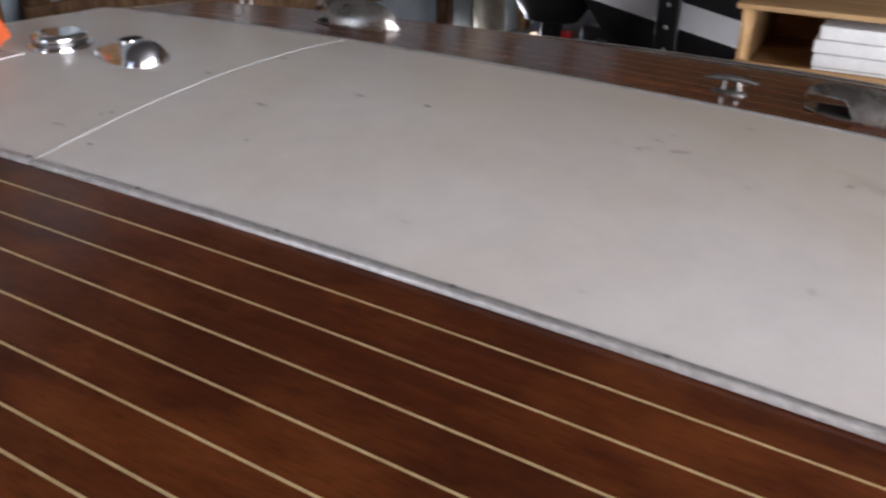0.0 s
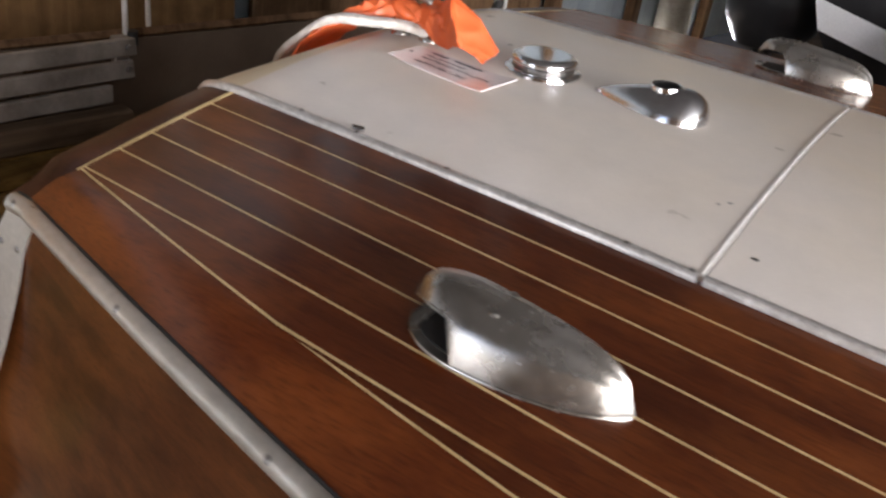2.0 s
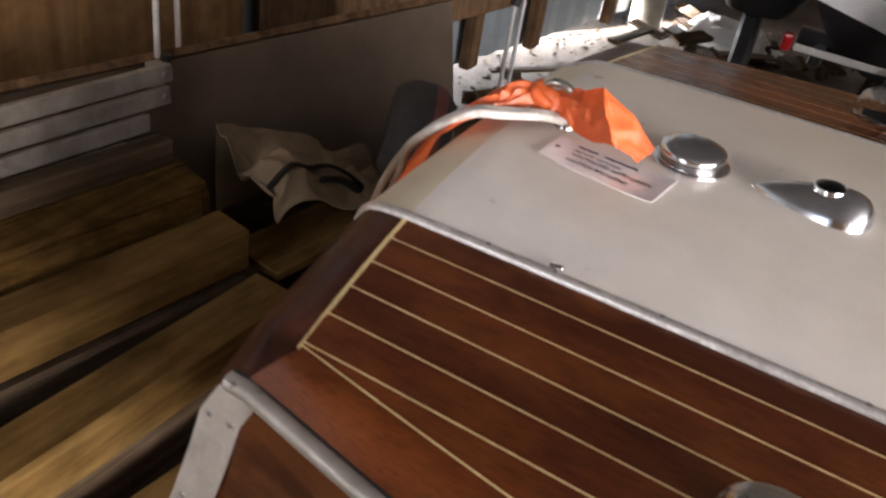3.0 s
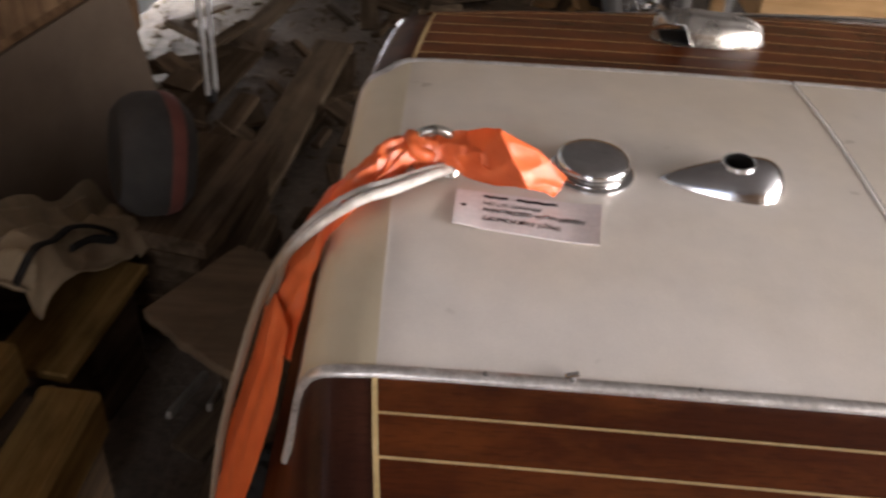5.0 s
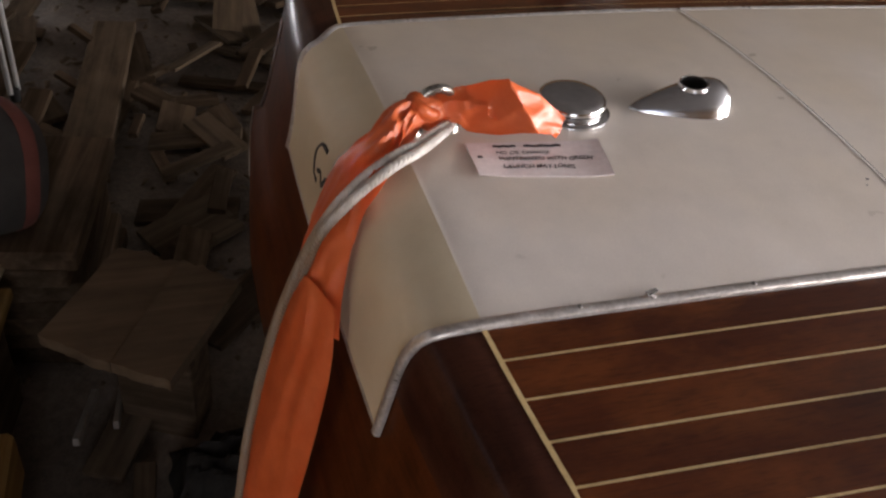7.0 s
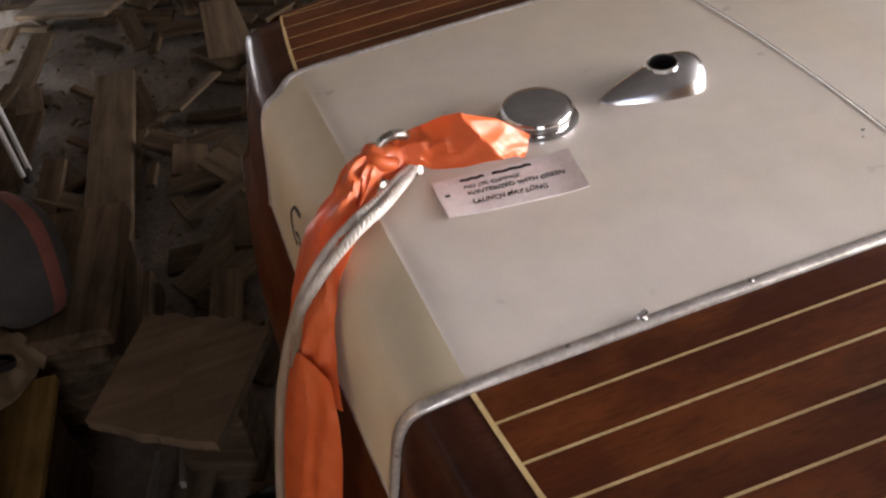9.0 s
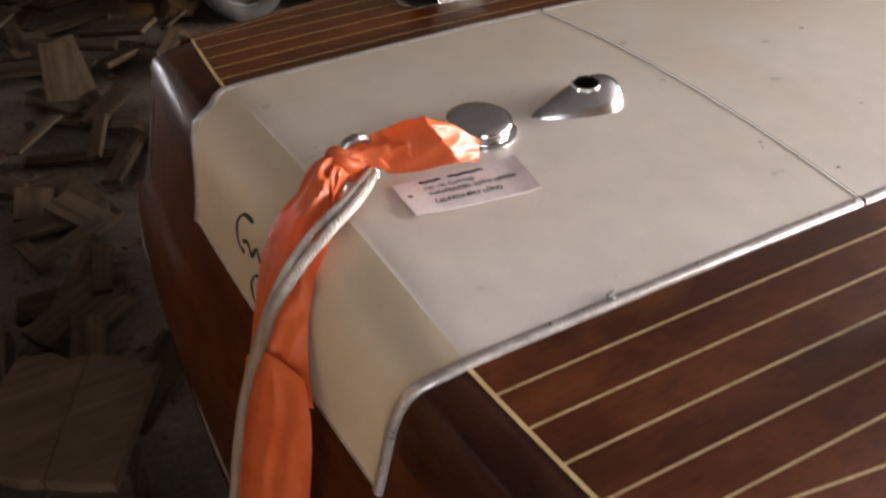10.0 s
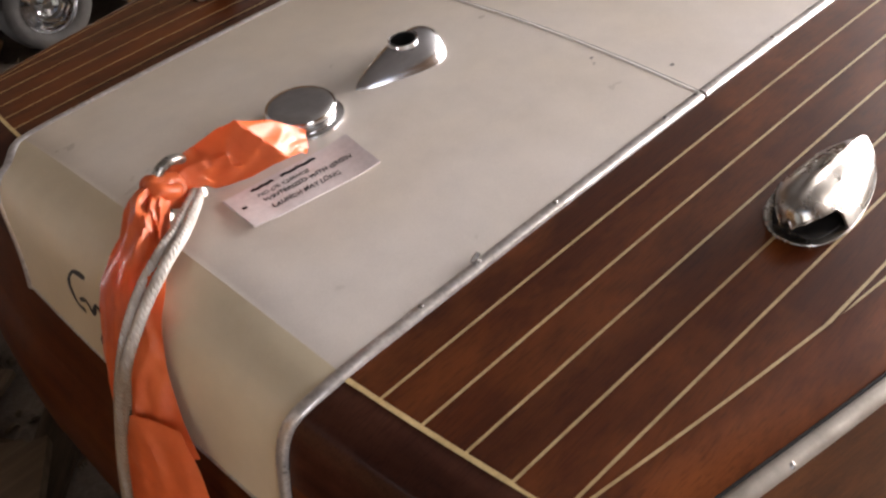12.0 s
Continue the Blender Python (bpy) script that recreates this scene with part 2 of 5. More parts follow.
HARDBOARD = surface("brown_hardboard", (0.084, 0.056, 0.036), (0.128, 0.09, 0.06), 4, 0.7, bumpy=0.1, fine=260)
WHITEPAINT = surface("chipped_white_paint", (0.13, 0.112, 0.092), (0.27, 0.245, 0.215), 9, 0.6, bumpy=0.2, fine=80)
METALWALL = surface("pale_blue_corrugated_steel", (0.23, 0.27, 0.295), (0.33, 0.37, 0.395), 3, 0.5, 0.3, bumpy=0.1)
STEEL = surface("pale_galvanised_tube", (0.50, 0.49, 0.47), (0.66, 0.65, 0.63), 18, 0.4, 0.25, rvar=0.1)
RUBBER = surface("black_rubber", (0.012, 0.012, 0.012), (0.03, 0.029, 0.028), 14, 0.7, bumpy=0.2)
BLACKWEB = surface("black_webbing", (0.012, 0.011, 0.010), (0.024, 0.022, 0.020), 30, 0.95, bumpy=0.4, fine=500)
next(n for n in BLACKWEB.node_tree.nodes if n.type == "BSDF_PRINCIPLED").inputs["Specular IOR Level"].default_value = 0.1
TYRE = surface("dusty_tyre_rubber", (0.03, 0.028, 0.027), (0.075, 0.07, 0.065), 6, 0.8, bumpy=0.3, fine=90)
BLACKPAINT = surface("black_paint", (0.008, 0.008, 0.009), (0.02, 0.02, 0.022), 6, 0.3, coat=0.4)
WHITEGEL = surface("white_gelcoat", (0.84, 0.85, 0.87), (0.9, 0.91, 0.93), 3, 0.2, coat=0.5, bumpy=0.02)
REDLENS = surface("red_lamp_lens", (0.3, 0.01, 0.012), (0.42, 0.015, 0.015), 20, 0.2, coat=0.5)
CANVAS = surface("dusty_canvas", (0.14, 0.100, 0.056), (0.27, 0.20, 0.122), 6, 0.9, bumpy=0.5, dist=0.003, fine=180)
GREYPAD = surface("grey_cushion_cloth", (0.020, 0.018, 0.016), (0.042, 0.038, 0.034), 9, 0.85, bumpy=0.4, fine=200)
REDPAD = surface("faded_red_cloth", (0.11, 0.030, 0.022), (0.17, 0.05, 0.036), 9, 0.8, bumpy=0.4, fine=200)
CONCRETE = surface("stained_concrete", (0.28, 0.25, 0.2), (0.48, 0.44, 0.36), 5, 0.85, bumpy=0.4, fine=60)
PAPER = surface("white_sheet_edges", (0.62, 0.62, 0.6), (0.75, 0.75, 0.73), 9, 0.7, bumpy=0.3)
ROOFTIN = surface("grey_roof_sheet", (0.07, 0.065, 0.06), (0.11, 0.1, 0.095), 3, 0.7)


def plastic_tape():
    m, nt, b = mat_base("orange_plastic_tape", 0.42, 0, 0.12)
    v = coords(nt)
    n1 = node(nt, "ShaderNodeTexNoise", Scale=26.0, Detail=5, Roughness=0.6)
    nt.links.new(v, n1.inputs["Vector"])
    c = ramp(nt, n1.outputs["Fac"], [(0.3, (0.68, 0.125, 0.032)), (0.7, (0.86, 0.205, 0.065))])
    nt.links.new(c, b.inputs["Base Color"])
    bump(nt, b, n1.outputs["Fac"], 0.35, 0.003)
    tr = nt.nodes.new("ShaderNodeBsdfTranslucent")
    tr.inputs["Color"].default_value = (0.85, 0.2, 0.05, 1)
    ms = nt.nodes.new("ShaderNodeMixShader")
    ms.inputs[0].default_value = 0.3
    out = nt.nodes["Material Output"]
    nt.links.new(b.outputs[0], ms.inputs[1])
    nt.links.new(tr.outputs[0], ms.inputs[2])
    nt.links.new(ms.outputs[0], out.inputs["Surface"])
    return m


TAPE = plastic_tape()

# ---------------------------------------------------------------- mesh helpers


def thing(name, loc, label, category, group="", kind=""):
    ob = new(name)
    ob.location = loc
    ob.empty_display_size = 0.1
    return tagged(ob, label, category, group, kind)


def part(name, bm, material, parent=None, label="", smooth=False):
    bmesh.ops.recalc_face_normals(bm, faces=bm.faces)
    me = bpy.data.meshes.new(name)
    bm.to_mesh(me)
    bm.free()
    me.materials.append(material)
    if smooth:
        me.shade_smooth()
        me.set_sharp_from_angle(angle=radians(38))
    ob = new(name, me)
    if parent:
        ob.parent = parent
        up, off = parent, Vector()
        while up:
            off += up.location
            up = up.parent
        ob.location = -off if parent.parent is None else Vector()
        ob.matrix_parent_inverse = Matrix.Identity(4)
    return tagged(ob, label)


def sheet(P, Q=None):
    """A surface over a grid of points; with Q, its underside, a closed slab."""
    bm = bmesh.new()
    nu, nv = len(P), len(P[0])
    top = [[bm.verts.new(p) for p in row] for row in P]
    for i in range(nu - 1):
        for j in range(nv - 1):
            bm.faces.new((top[i][j], top[i + 1][j], top[i + 1][j + 1], top[i][j + 1]))
    if Q:
        low = [[bm.verts.new(p) for p in row] for row in Q]
        for i in range(nu - 1):
            for j in range(nv - 1):
                bm.faces.new((low[i][j], low[i][j + 1], low[i + 1][j + 1], low[i + 1][j]))
        for i in range(nu - 1):
            bm.faces.new((top[i][0], low[i][0], low[i + 1][0], top[i + 1][0]))
            bm.faces.new((top[i][-1], top[i + 1][-1], low[i + 1][-1], low[i][-1]))
        for j in range(nv - 1):
            bm.faces.new((top[0][j], top[0][j + 1], low[0][j + 1], low[0][j]))
            bm.faces.new((top[-1][j], low[-1][j], low[-1][j + 1], top[-1][j + 1]))
    return bm


def drop(P, v):
    return [[Vector(p) + Vector(v) for p in row] for row in P]


def tube(path, r, n=8, squash=1.0, radii=None):
    """A round bar along a path, closed at both ends."""
    bm = bmesh.new()
    pts = [Vector(p) for p in path]
    rings = []
    side = None
    for i, p in enumerate(pts):
        t = (pts[min(i + 1, len(pts) - 1)] - pts[max(i - 1, 0)]).normalized()
        if side is None:
            side = t.cross(Vector((0, 0, 1)))
            if side.length < 0.05:
                side = t.cross(Vector((0, 1, 0)))
        side = (side - t * side.dot(t)).normalized()
        up = side.cross(t)
        rr = radii[i] if radii else r
        rings.append([bm.verts.new(p + side * math.cos(a) * rr + up * math.sin(a) * rr * squash) for a in [2 * math.pi * k / n for k in range(n)]])
    for a, b in zip(rings, rings[1:]):
        for k in range(n):
            bm.faces.new((a[k], a[(k + 1) % n], b[(k + 1) % n], b[k]))
    bm.faces.new(rings[0][::-1])
    bm.faces.new(rings[-1])
    return bm


def box(sx, sy, sz, m=None, bevel=0.004, seg=1):
    """A bevelled box that stands on its base, then moved by m."""
    bm = bmesh.new()
    bmesh.ops.create_cube(bm, size=1)
    bmesh.ops.scale(bm, vec=(sx, sy, sz), verts=bm.verts)
    bmesh.ops.translate(bm, vec=(0, 0, sz / 2), verts=bm.verts)
    if bevel:
        bmesh.ops.bevel(bm, geom=bm.edges[:], offset=bevel, segments=seg, affect="EDGES", profile=0.7)
    if m is not None:
        bm.transform(m)
    return bm


def lathe(profile, n=32, m=None):
    bm = bmesh.new()
    rings = []
    for r, z in profile:
        if r < 1e-6:
            rings.append([bm.verts.new((0, 0, z))])
        else:
            rings.append([bm.verts.new((r * math.cos(2 * math.pi * k / n), r * math.sin(2 * math.pi * k / n), z)) for k in range(n)])
    for a, b in zip(rings, rings[1:]):
        for k in range(n):
            q = (k + 1) % n
            if len(a) == 1 and len(b) > 1:
                bm.faces.new((a[0], b[k], b[q]))
            elif len(b) == 1 and len(a) > 1:
                bm.faces.new((a[k], a[q], b[0]))
            elif len(a) > 1:
                bm.faces.new((a[k], a[q], b[q], b[k]))
    if m is not None:
        bm.transform(m)
    return bm


def lerp(a, b, t):
    return a + (b - a) * t


def ease(t):
    t = min(max(t, 0.0), 1.0)
    return t * t * (3 - 2 * t)


def spline(pts, n):
    """Points along a smooth curve through pts, n to a span."""
    P = [Vector(p) for p in pts]
    out = []
    for i in range(len(P) - 1):
        a, b, c, d = P[max(i - 1, 0)], P[i], P[i + 1], P[min(i + 2, len(P) - 1)]
        for k in range(n):
            t = k / n
            out.append(0.5 * (2 * b + (c - a) * t + (2 * a - 5 * b + 4 * c - d) * t * t + (3 * b - a - 3 * c + d) * t ** 3))
    out.append(P[-1])
    return out


# ---------------------------------------------------------------- the runabout: its lines
YC, HATCH = 0.3585, 0.3585          # middle line and half width of the hatch
SEAM_X = 0.648                      # joint between the two hatch covers
FORE_X = 2.3                        # where the hatch ends forward


def rise(x):
    """Lengthwise camber of the deck."""
    x = max(x, 0.0)
    if x > 2.0:
        return -0.0516 + 0.02 * (x - 2.0) ** 1.5 - 0.077 * (x - 2.0)
    return 0.0254 * x - 0.0256 * x * x


def hatch_w(x):
    """Half width of the hatch, which widens a little forward."""
    x = min(max(x, 0.0), 2.6)
    return HATCH + 0.0215 * x - 0.0042 * x * x


def half(x):
    """Half width of the deck at the rub rail."""
    x = max(x, 0.0)
    if x < 2.5:
        return 0.667 + 0.262 * x - 0.062 * x * x
    return 0.9245 * max(1 - ((x - 2.5) / 3.2) ** 2.2, 0.0) + 0.01


def flat_z(d):
    """Crown of the deck, d from the middle line, without its rounded edge."""
    return 1.2 - 0.088 * max(d - HATCH, 0.0)


def edge_drop(x, d):
    """How far the deck has rounded over towards the rub rail."""
    start = cover_d(x) + 0.004
    edge = ease((d - start) / (half(x) - start) / 2) * 2 if d > start else 0.0
    return (flat_z(d) - 1.137) * min(edge, 1.0)


def deck_z(x, d):
    """Height of the deck at x, d from the middle line."""
    return flat_z(d) - edge_drop(x, d) + rise(x)


def camber(d):
    """How far the stern is rounded in plan."""
    return 0.055 * (d * d - HATCH * HATCH) / 0.46 * (1.0 if d > HATCH else 0.3)


def aft_x(d):
    return max(camber(d), 0.0)


def seam_d(i, x):
    """Distance of deck seam i from the middle line."""
    return hatch_w(x) + 0.001 + i * (0.0516 + 0.005 * min(max(x, 0.0), 2.0))


def cover_d(x):
    x = max(x, 0.0)
    return 0.6225 + 0.204 * x - 0.074 * x * x if x < 1.2 else 0.7607 + 0.028 * (x - 1.2)


STERN = [(0.0, 1.2), (-0.022, 1.1986), (-0.041, 1.1958), (-0.056, 1.1908), (-0.067, 1.181), (-0.075, 1.164), (-0.081, 1.14), (-0.087, 1.10),
         (-0.095, 1.05), (-0.110, 0.98), (-0.122, 0.93), (-0.132, 0.90), (-0.150, 0.87), (-0.160, 0.80), (-0.164, 0.70), (-0.150, 0.58), (-0.135, 0.46), (-0.125, 0.34), (-0.118, 0.24)]
# how far the hull stands out from the deck edge at each height, on the tumblehome near side and on the notched far side
FLARE = [(1.2, 0.0, 0.0), (1.137, 0.0, 0.0), (1.05, 0.012, -0.016), (0.93, 0.034, -0.040), (0.90, 0.039, -0.036), (0.87, 0.045, 0.014), (0.80, 0.058, 0.036), (0.70, 0.072, 0.026),
         (0.58, 0.02, -0.06), (0.46, -0.19, -0.20), (0.34, -0.45, -0.45), (0.24, -0.62, -0.62)]


def flare(z, sign):
    for (za, *a), (zb, *b) in zip(FLARE, FLARE[1:]):
        if z >= zb:
            return lerp(a[sign > 0], b[sign > 0], (za - z) / (za - zb))
    return FLARE[-1][1]


def stern_step(z):
    """How far down the stern's profile height z lies."""
    return next((n + (STERN[n][1] - z) / (STERN[n][1] - STERN[n + 1][1]) for n in range(3, len(STERN) - 1) if STERN[n + 1][1] <= z), len(STERN) - 1.001)


def stern_point(k, d, sign):
    """A point of the rounded stern: step k down the profile (may be a fraction), d from the middle line."""
    i = min(int(k), len(STERN) - 2)
    (xa, za), (xb, zb) = STERN[i], STERN[i + 1]
    x, z = lerp(xa, xb, k - i), lerp(za, zb, k - i)
    w = min(max((z - 1.0) / 0.2, 0.0), 1.0)
    z += (flat_z(d) - 1.2) * w
    if d > cover_d(0):
        z = min(z, flat_z(d) - edge_drop(0.0, d) - 0.0012)
    return Vector((x + camber(d), YC + sign * d, z))


def mitre_x(d):
    """How far aft the covering board runs at the stern corner, along a straight mitre."""
    return camber(d) - 1.33 * edge_drop(0.0, d)


boat = thing("wooden_runabout", (0, 0, 0), "varnished mahogany runabout with a pale grey hatch on keel blocks", "boat")

# rounded stern, full width
rows = []
for k in range(len(STERN)):
    z = STERN[k][1]
    rows.append([stern_point(k, abs(j / 12 - 1) * (half(0) + flare(z, 1 if j >= 12 else -1)), 1 if j >= 12 else -1) for j in range(25)])
part("stern_cap", sheet(rows[:8], drop(rows[:8], (0.02, 0, -0.006))), CAP_WOOD, boat, "rounded mahogany stern cap, its dark reflection put into the colour", True)
low = [[p + Vector((0.0025, 0, 0)) for p in row] for row in rows[7:]]
part("transom", sheet(low, drop(low, (0.02, 0, -0.006))), TRANSOM_WOOD, boat, "dark red varnished mahogany transom", True)

# hull sides
for sign in (-1, 1):
    cols = []
    zs = [1.137, 1.08, 1.0, 0.93, 0.90, 0.87, 0.8, 0.7, 0.58, 0.46, 0.34, 0.24]
    for i in range(41):
        u = (i / 40) ** 1.4
        col = []
        for z in zs:
            a = stern_point(stern_step(z), half(0) + flare(z, sign), sign).x if z < 1.1 else 0.006 + (1.137 - z) * -0.55
            x = lerp(a, 5.65, u)
            # the notch at the far quarter fades out forward
            f = lerp(flare(z, sign), flare(z, -1), ease(x / 0.8))
            top = 1.137 + rise(x)
            zz = lerp(top, 0.24, (1.137 - z) / 0.897)
            col.append(Vector((x, YC + sign * max(half(max(x, 0)) + f * min(1, half(x)), 0.02), zz)))
        cols.append(col)
    part("hull_side", sheet(cols, drop(cols, (0, -sign * 0.018, 0))), HULL_WOOD, boat, "orange-brown varnished mahogany topside", True)
part("keel", box(5.6, 0.09, 0.13, Matrix.Translation((2.72, YC, 0.12)), 0.01), TRANSOM_WOOD, boat, "dark varnished keel")

# deck planks, both sides: planks parallel to the hatch, then the covering board
GAP = 0.0018


def plank_grid(sign, din, dout, x0, x1, n=44, m=3, dz=0.0, aft=None):
    P = []
    for i in range(n + 1):
        xb = lerp(x0, x1, (i / n) ** 1.15)
        row = []
        for j in range(m + 1):
            d = lerp(din(xb), dout(xb), j / m)
            x = xb + (aft(d, xb) if aft else aft_x(d)) * (1 - min(max(xb, 0) / 0.5, 1)) if x0 == 0 else xb
            row.append(Vector((x, YC + sign * d, deck_z(x, min(d, half(x))) + dz)))
        P.append(row)
    return P


def meet(i):
    """Where seam i comes out from under the covering board."""
    x = 0.0
    while seam_d(i, x) > cover_d(x) and x < 2.4:
        x += 0.005
    return x


def board_aft(d, xb):
    """Aft end of the covering board: square at its inner edge, mitred round the corner."""
    dd = cover_d(0) + max(d - cover_d(xb), 0.0) / (half(xb) - cover_d(xb)) * (half(0) - cover_d(0))
    return aft_x(d) + mitre_x(dd) - camber(dd)


for sign in (-1, 1):
    for i in range(9):
        x0 = 0.0 if i < 6 else meet(i)
        din = (lambda x, i=i: seam_d(i, x) + GAP) if i else (lambda x: hatch_w(x) + 0.003)
        dout = lambda x, i=i: max(min(seam_d(i + 1, x) - GAP, cover_d(x) - GAP), (seam_d(i, x) if i else hatch_w(x)) + 0.0035)
        if x0 > 2.2:
            continue
        P = plank_grid(sign, din, dout, x0, 2.6)
        part("deck_plank", sheet(P, drop(P, (0, 0, -0.012))), MAHOGANY, boat, "", True)
    for i in range(1, 9):
        x0 = 0.0 if i < 6 else meet(i)
        P = plank_grid(sign, lambda x: seam_d(i, x) - 0.0028, lambda x: min(seam_d(i, x) + 0.0028, max(cover_d(x), seam_d(i, x) - 0.003)), x0, 2.6, m=1, dz=-0.0005)
        part("deck_seam", sheet(P, drop(P, (0, 0, -0.01))), CAULK, boat, "cream seam compound")
    P = plank_grid(sign, lambda x: cover_d(x) - 0.004, lambda x: cover_d(x) + 0.004, 0.0, 2.6, m=1, dz=-0.0005)
    part("deck_seam", sheet(P, drop(P, (0, 0, -0.01))), CAULK, boat, "cream seam compound")
    P = plank_grid(sign, lambda x: cover_d(x) + GAP, lambda x: half(x), 0.0, 2.6, m=9, aft=board_aft)
    part("covering_board", sheet(P, drop(P, (0, 0, -0.012))), MAHOGANY, boat, "red-brown varnished covering board", True)
    # cream line across the deck ends
    P = []
    for j in range(13):
        d = lerp(HATCH + 0.0105, cover_d(0) + 0.004, j / 12)
        x = aft_x(d)
        P.append([Vector((x - 0.0038, YC + sign * d, deck_z(0, d) + 0.0006)), Vector((x + 0.002, YC + sign * d, deck_z(0, d) + 0.0006))])
    part("deck_seam", sheet(P, drop(P, (0, 0, -0.004))), CAULK, boat, "cream line across the plank ends")

# foredeck beyond the hatch
P = [[Vector((x, YC + s * half(x) * 0.995, deck_z(x, abs(s) * half(x)) - 0.002)) for s in [k / 8 - 1 for k in range(17)]] for x in [2.6 + 3.0 * i / 24 for i in range(25)]]
part("foredeck", sheet(P, drop(P, (0, 0, -0.02))), MAHOGANY, boat, "varnished mahogany foredeck", True)

P = [[Vector((x, YC + s * hatch_w(x), deck_z(x, HATCH) + 0.006 * (1 - s * s))) for s in [k / 6 - 1 for k in range(13)]] for x in [FORE_X + 0.002 + 0.33 * i / 5 for i in range(6)]]
part("cross_plank", sheet(P, drop(P, (0, 0, -0.012))), MAHOGANY, boat, "varnished plank across the deck before the hatch", True)

# ---------------------------------------------------------------- hatch
SOFT = 0.0016                       # how far the cover dips towards its aft edge


def hatch_z(x, y):
    v = (y - YC) / hatch_w(x)
    return 1.2045 + rise(x) + 0.021 * (1 - v * v) - SOFT * max(1 - x / 0.035, 0.0) ** 2


def hatch_cover(x0, x1, n):
    P = [[Vector((x, YC + hatch_w(x) * (j / 10 - 1), hatch_z(x, YC + hatch_w(x) * (j / 10 - 1)))) for j in range(21)] for x in [lerp(x0, x1, (i / n) ** (1.9 if x0 < 0.1 else 1.0)) for i in range(n + 1)]]
    if x0 < 0.1:
        for j, p in enumerate(P[0]):
            p.x = camber(HATCH * abs(j / 10 - 1)) - 0.0004
    return sheet(P, drop(P, (0, 0, -0.018)))


part("hatch_cover", hatch_cover(-0.0004, SEAM_X - 0.0008, 30), VINYL, boat, "pale grey painted aft hatch cover", True)
part("hatch_cover", hatch_cover(SEAM_X + 0.0008, FORE_X, 24), VINYL, boat, "pale grey painted forward hatch cover", True)
ys = [YC + hatch_w(SEAM_X) * (j / 10 - 1) for j in range(21)]
P = [[Vector((SEAM_X + o, y, hatch_z(SEAM_X, y) + h)) for o, h in ((-0.0036, 0.0002), (-0.0031, 0.0009), (-0.0006, 0.0013), (0.0010, 0.0011), (0.0020, 0.0001))] for y in ys]
part("joint_strip", sheet(P, drop(P, (0, 0, -0.003))), STRIP, boat, "thin bright metal joint strip", True)
P = [[Vector((SEAM_X + o, y, hatch_z(SEAM_X, y) + 0.0005)) for o in (0.0021, 0.0035)] for y in ys]
part("joint_gap", sheet(P, drop(P, (0, 0, -0.002))), HOLE, boat, "black gap beside the joint strip")

# cream panel that wraps down over the stern
KLOW = 8.2


def wrap_point(k, s, lift=0.005):
    """k down the stern, s from -1 (near edge) to 1 across the panel."""
    t = k / KLOW
    w = HATCH - 0.016 * ease((t - 0.1) / 0.9) ** 0.9
    d = abs(s) * w
    p = stern_point(k, d, 1 if s >= 0 else -1)
    lift -= 0.0005
    over = 0.021 * (1 - (d / HATCH) ** 2) * max(1 - t * 1.2, 0.15) + lift
    a = ease(k / 6.0)
    inset = 0.04 * ease(k / 2.5) + 0.03 * ease((k - 4) / 4) if s > 0 else 0.0
    return p + Vector((-(lift + 0.25 * (over - lift)) * a, -inset * s, over * (1 - a) - SOFT))


ks = [KLOW * i / 22 for i in range(23)]
P = [[wrap_point(k, j / 10 - 1) for j in range(21)] for k in ks]
part("stern_panel", sheet(P, drop(P, (0.006, 0, -0.004))), CREAM, boat, "cream painted panel curving down over the stern", True)

# aluminium edging of the hatch: a low flat-domed strip, with a line of old sealant inside it
def domed_strip(path, half_w, h):
    """A low domed strip along a path that runs aft and down; its dome faces up and aft."""
    P, Q = [], []
    for i, p in enumerate(path):
        t = (path[min(i + 1, len(path) - 1)] - path[max(i - 1, 0)]).normalized()
        up = Vector((0, 1, 0)).cross(t).normalized()
        side = up.cross(t).normalized()
        P.append([p + side * half_w * a + up * h * b for a, b in ((-1, 0), (-0.86, 0.55), (-0.5, 0.9), (0, 1), (0.5, 0.9), (0.86, 0.55), (1, 0))])
        Q.append([p + side * half_w * a - up * 0.003 for a in (-1, -0.86, -0.5, 0, 0.5, 0.86, 1)])
    return sheet(P, Q)


def edge_line(s, xa, xb, n, off, z):
    return [Vector((x, YC + s * (hatch_w(x) + off), z + rise(x))) for x in [lerp(xa, xb, i / n) for i in range(n + 1)]]


for s in (-1, 1):
    part("hatch_edging", domed_strip(edge_line(s, FORE_X, SEAM_X + 0.004, 30, 0.0022, 1.2018), 0.0076, 0.0052), EDGING, boat, "bright aluminium half-round edging", True)
    path = edge_line(s, SEAM_X - 0.003, 0.03, 12, 0.0022, 1.2018)
    path += [wrap_point(k, s, 0.0032) + Vector((0, s * 0.0022, 0)) for k in [0.4 + (KLOW - 0.3) * i / 22 for i in range(23)]]
    part("hatch_edging", domed_strip(path, 0.0076, 0.0052), EDGING, boat, "dull aluminium half-round edging", True)
    for xa, xb, wide in ((FORE_X, SEAM_X + 0.006, 0.0034), (SEAM_X - 0.006, 0.05, 0.002)):
        line = edge_line(s, xa, xb, 40, -0.0075, 1.2034)
        line = [p + Vector((0, -s * (wide + 0.0012 * noise.noise(p * 9)), 0.0007)) for p in line]
        part("edge_sealant", domed_strip(line, wide, 0.0011), SEALANT, boat, "grimy grey-brown sealant line", True)
path = [wrap_point(KLOW, j / 12 - 1, 0.004) + Vector((0, 0, -0.002)) for j in range(25)]
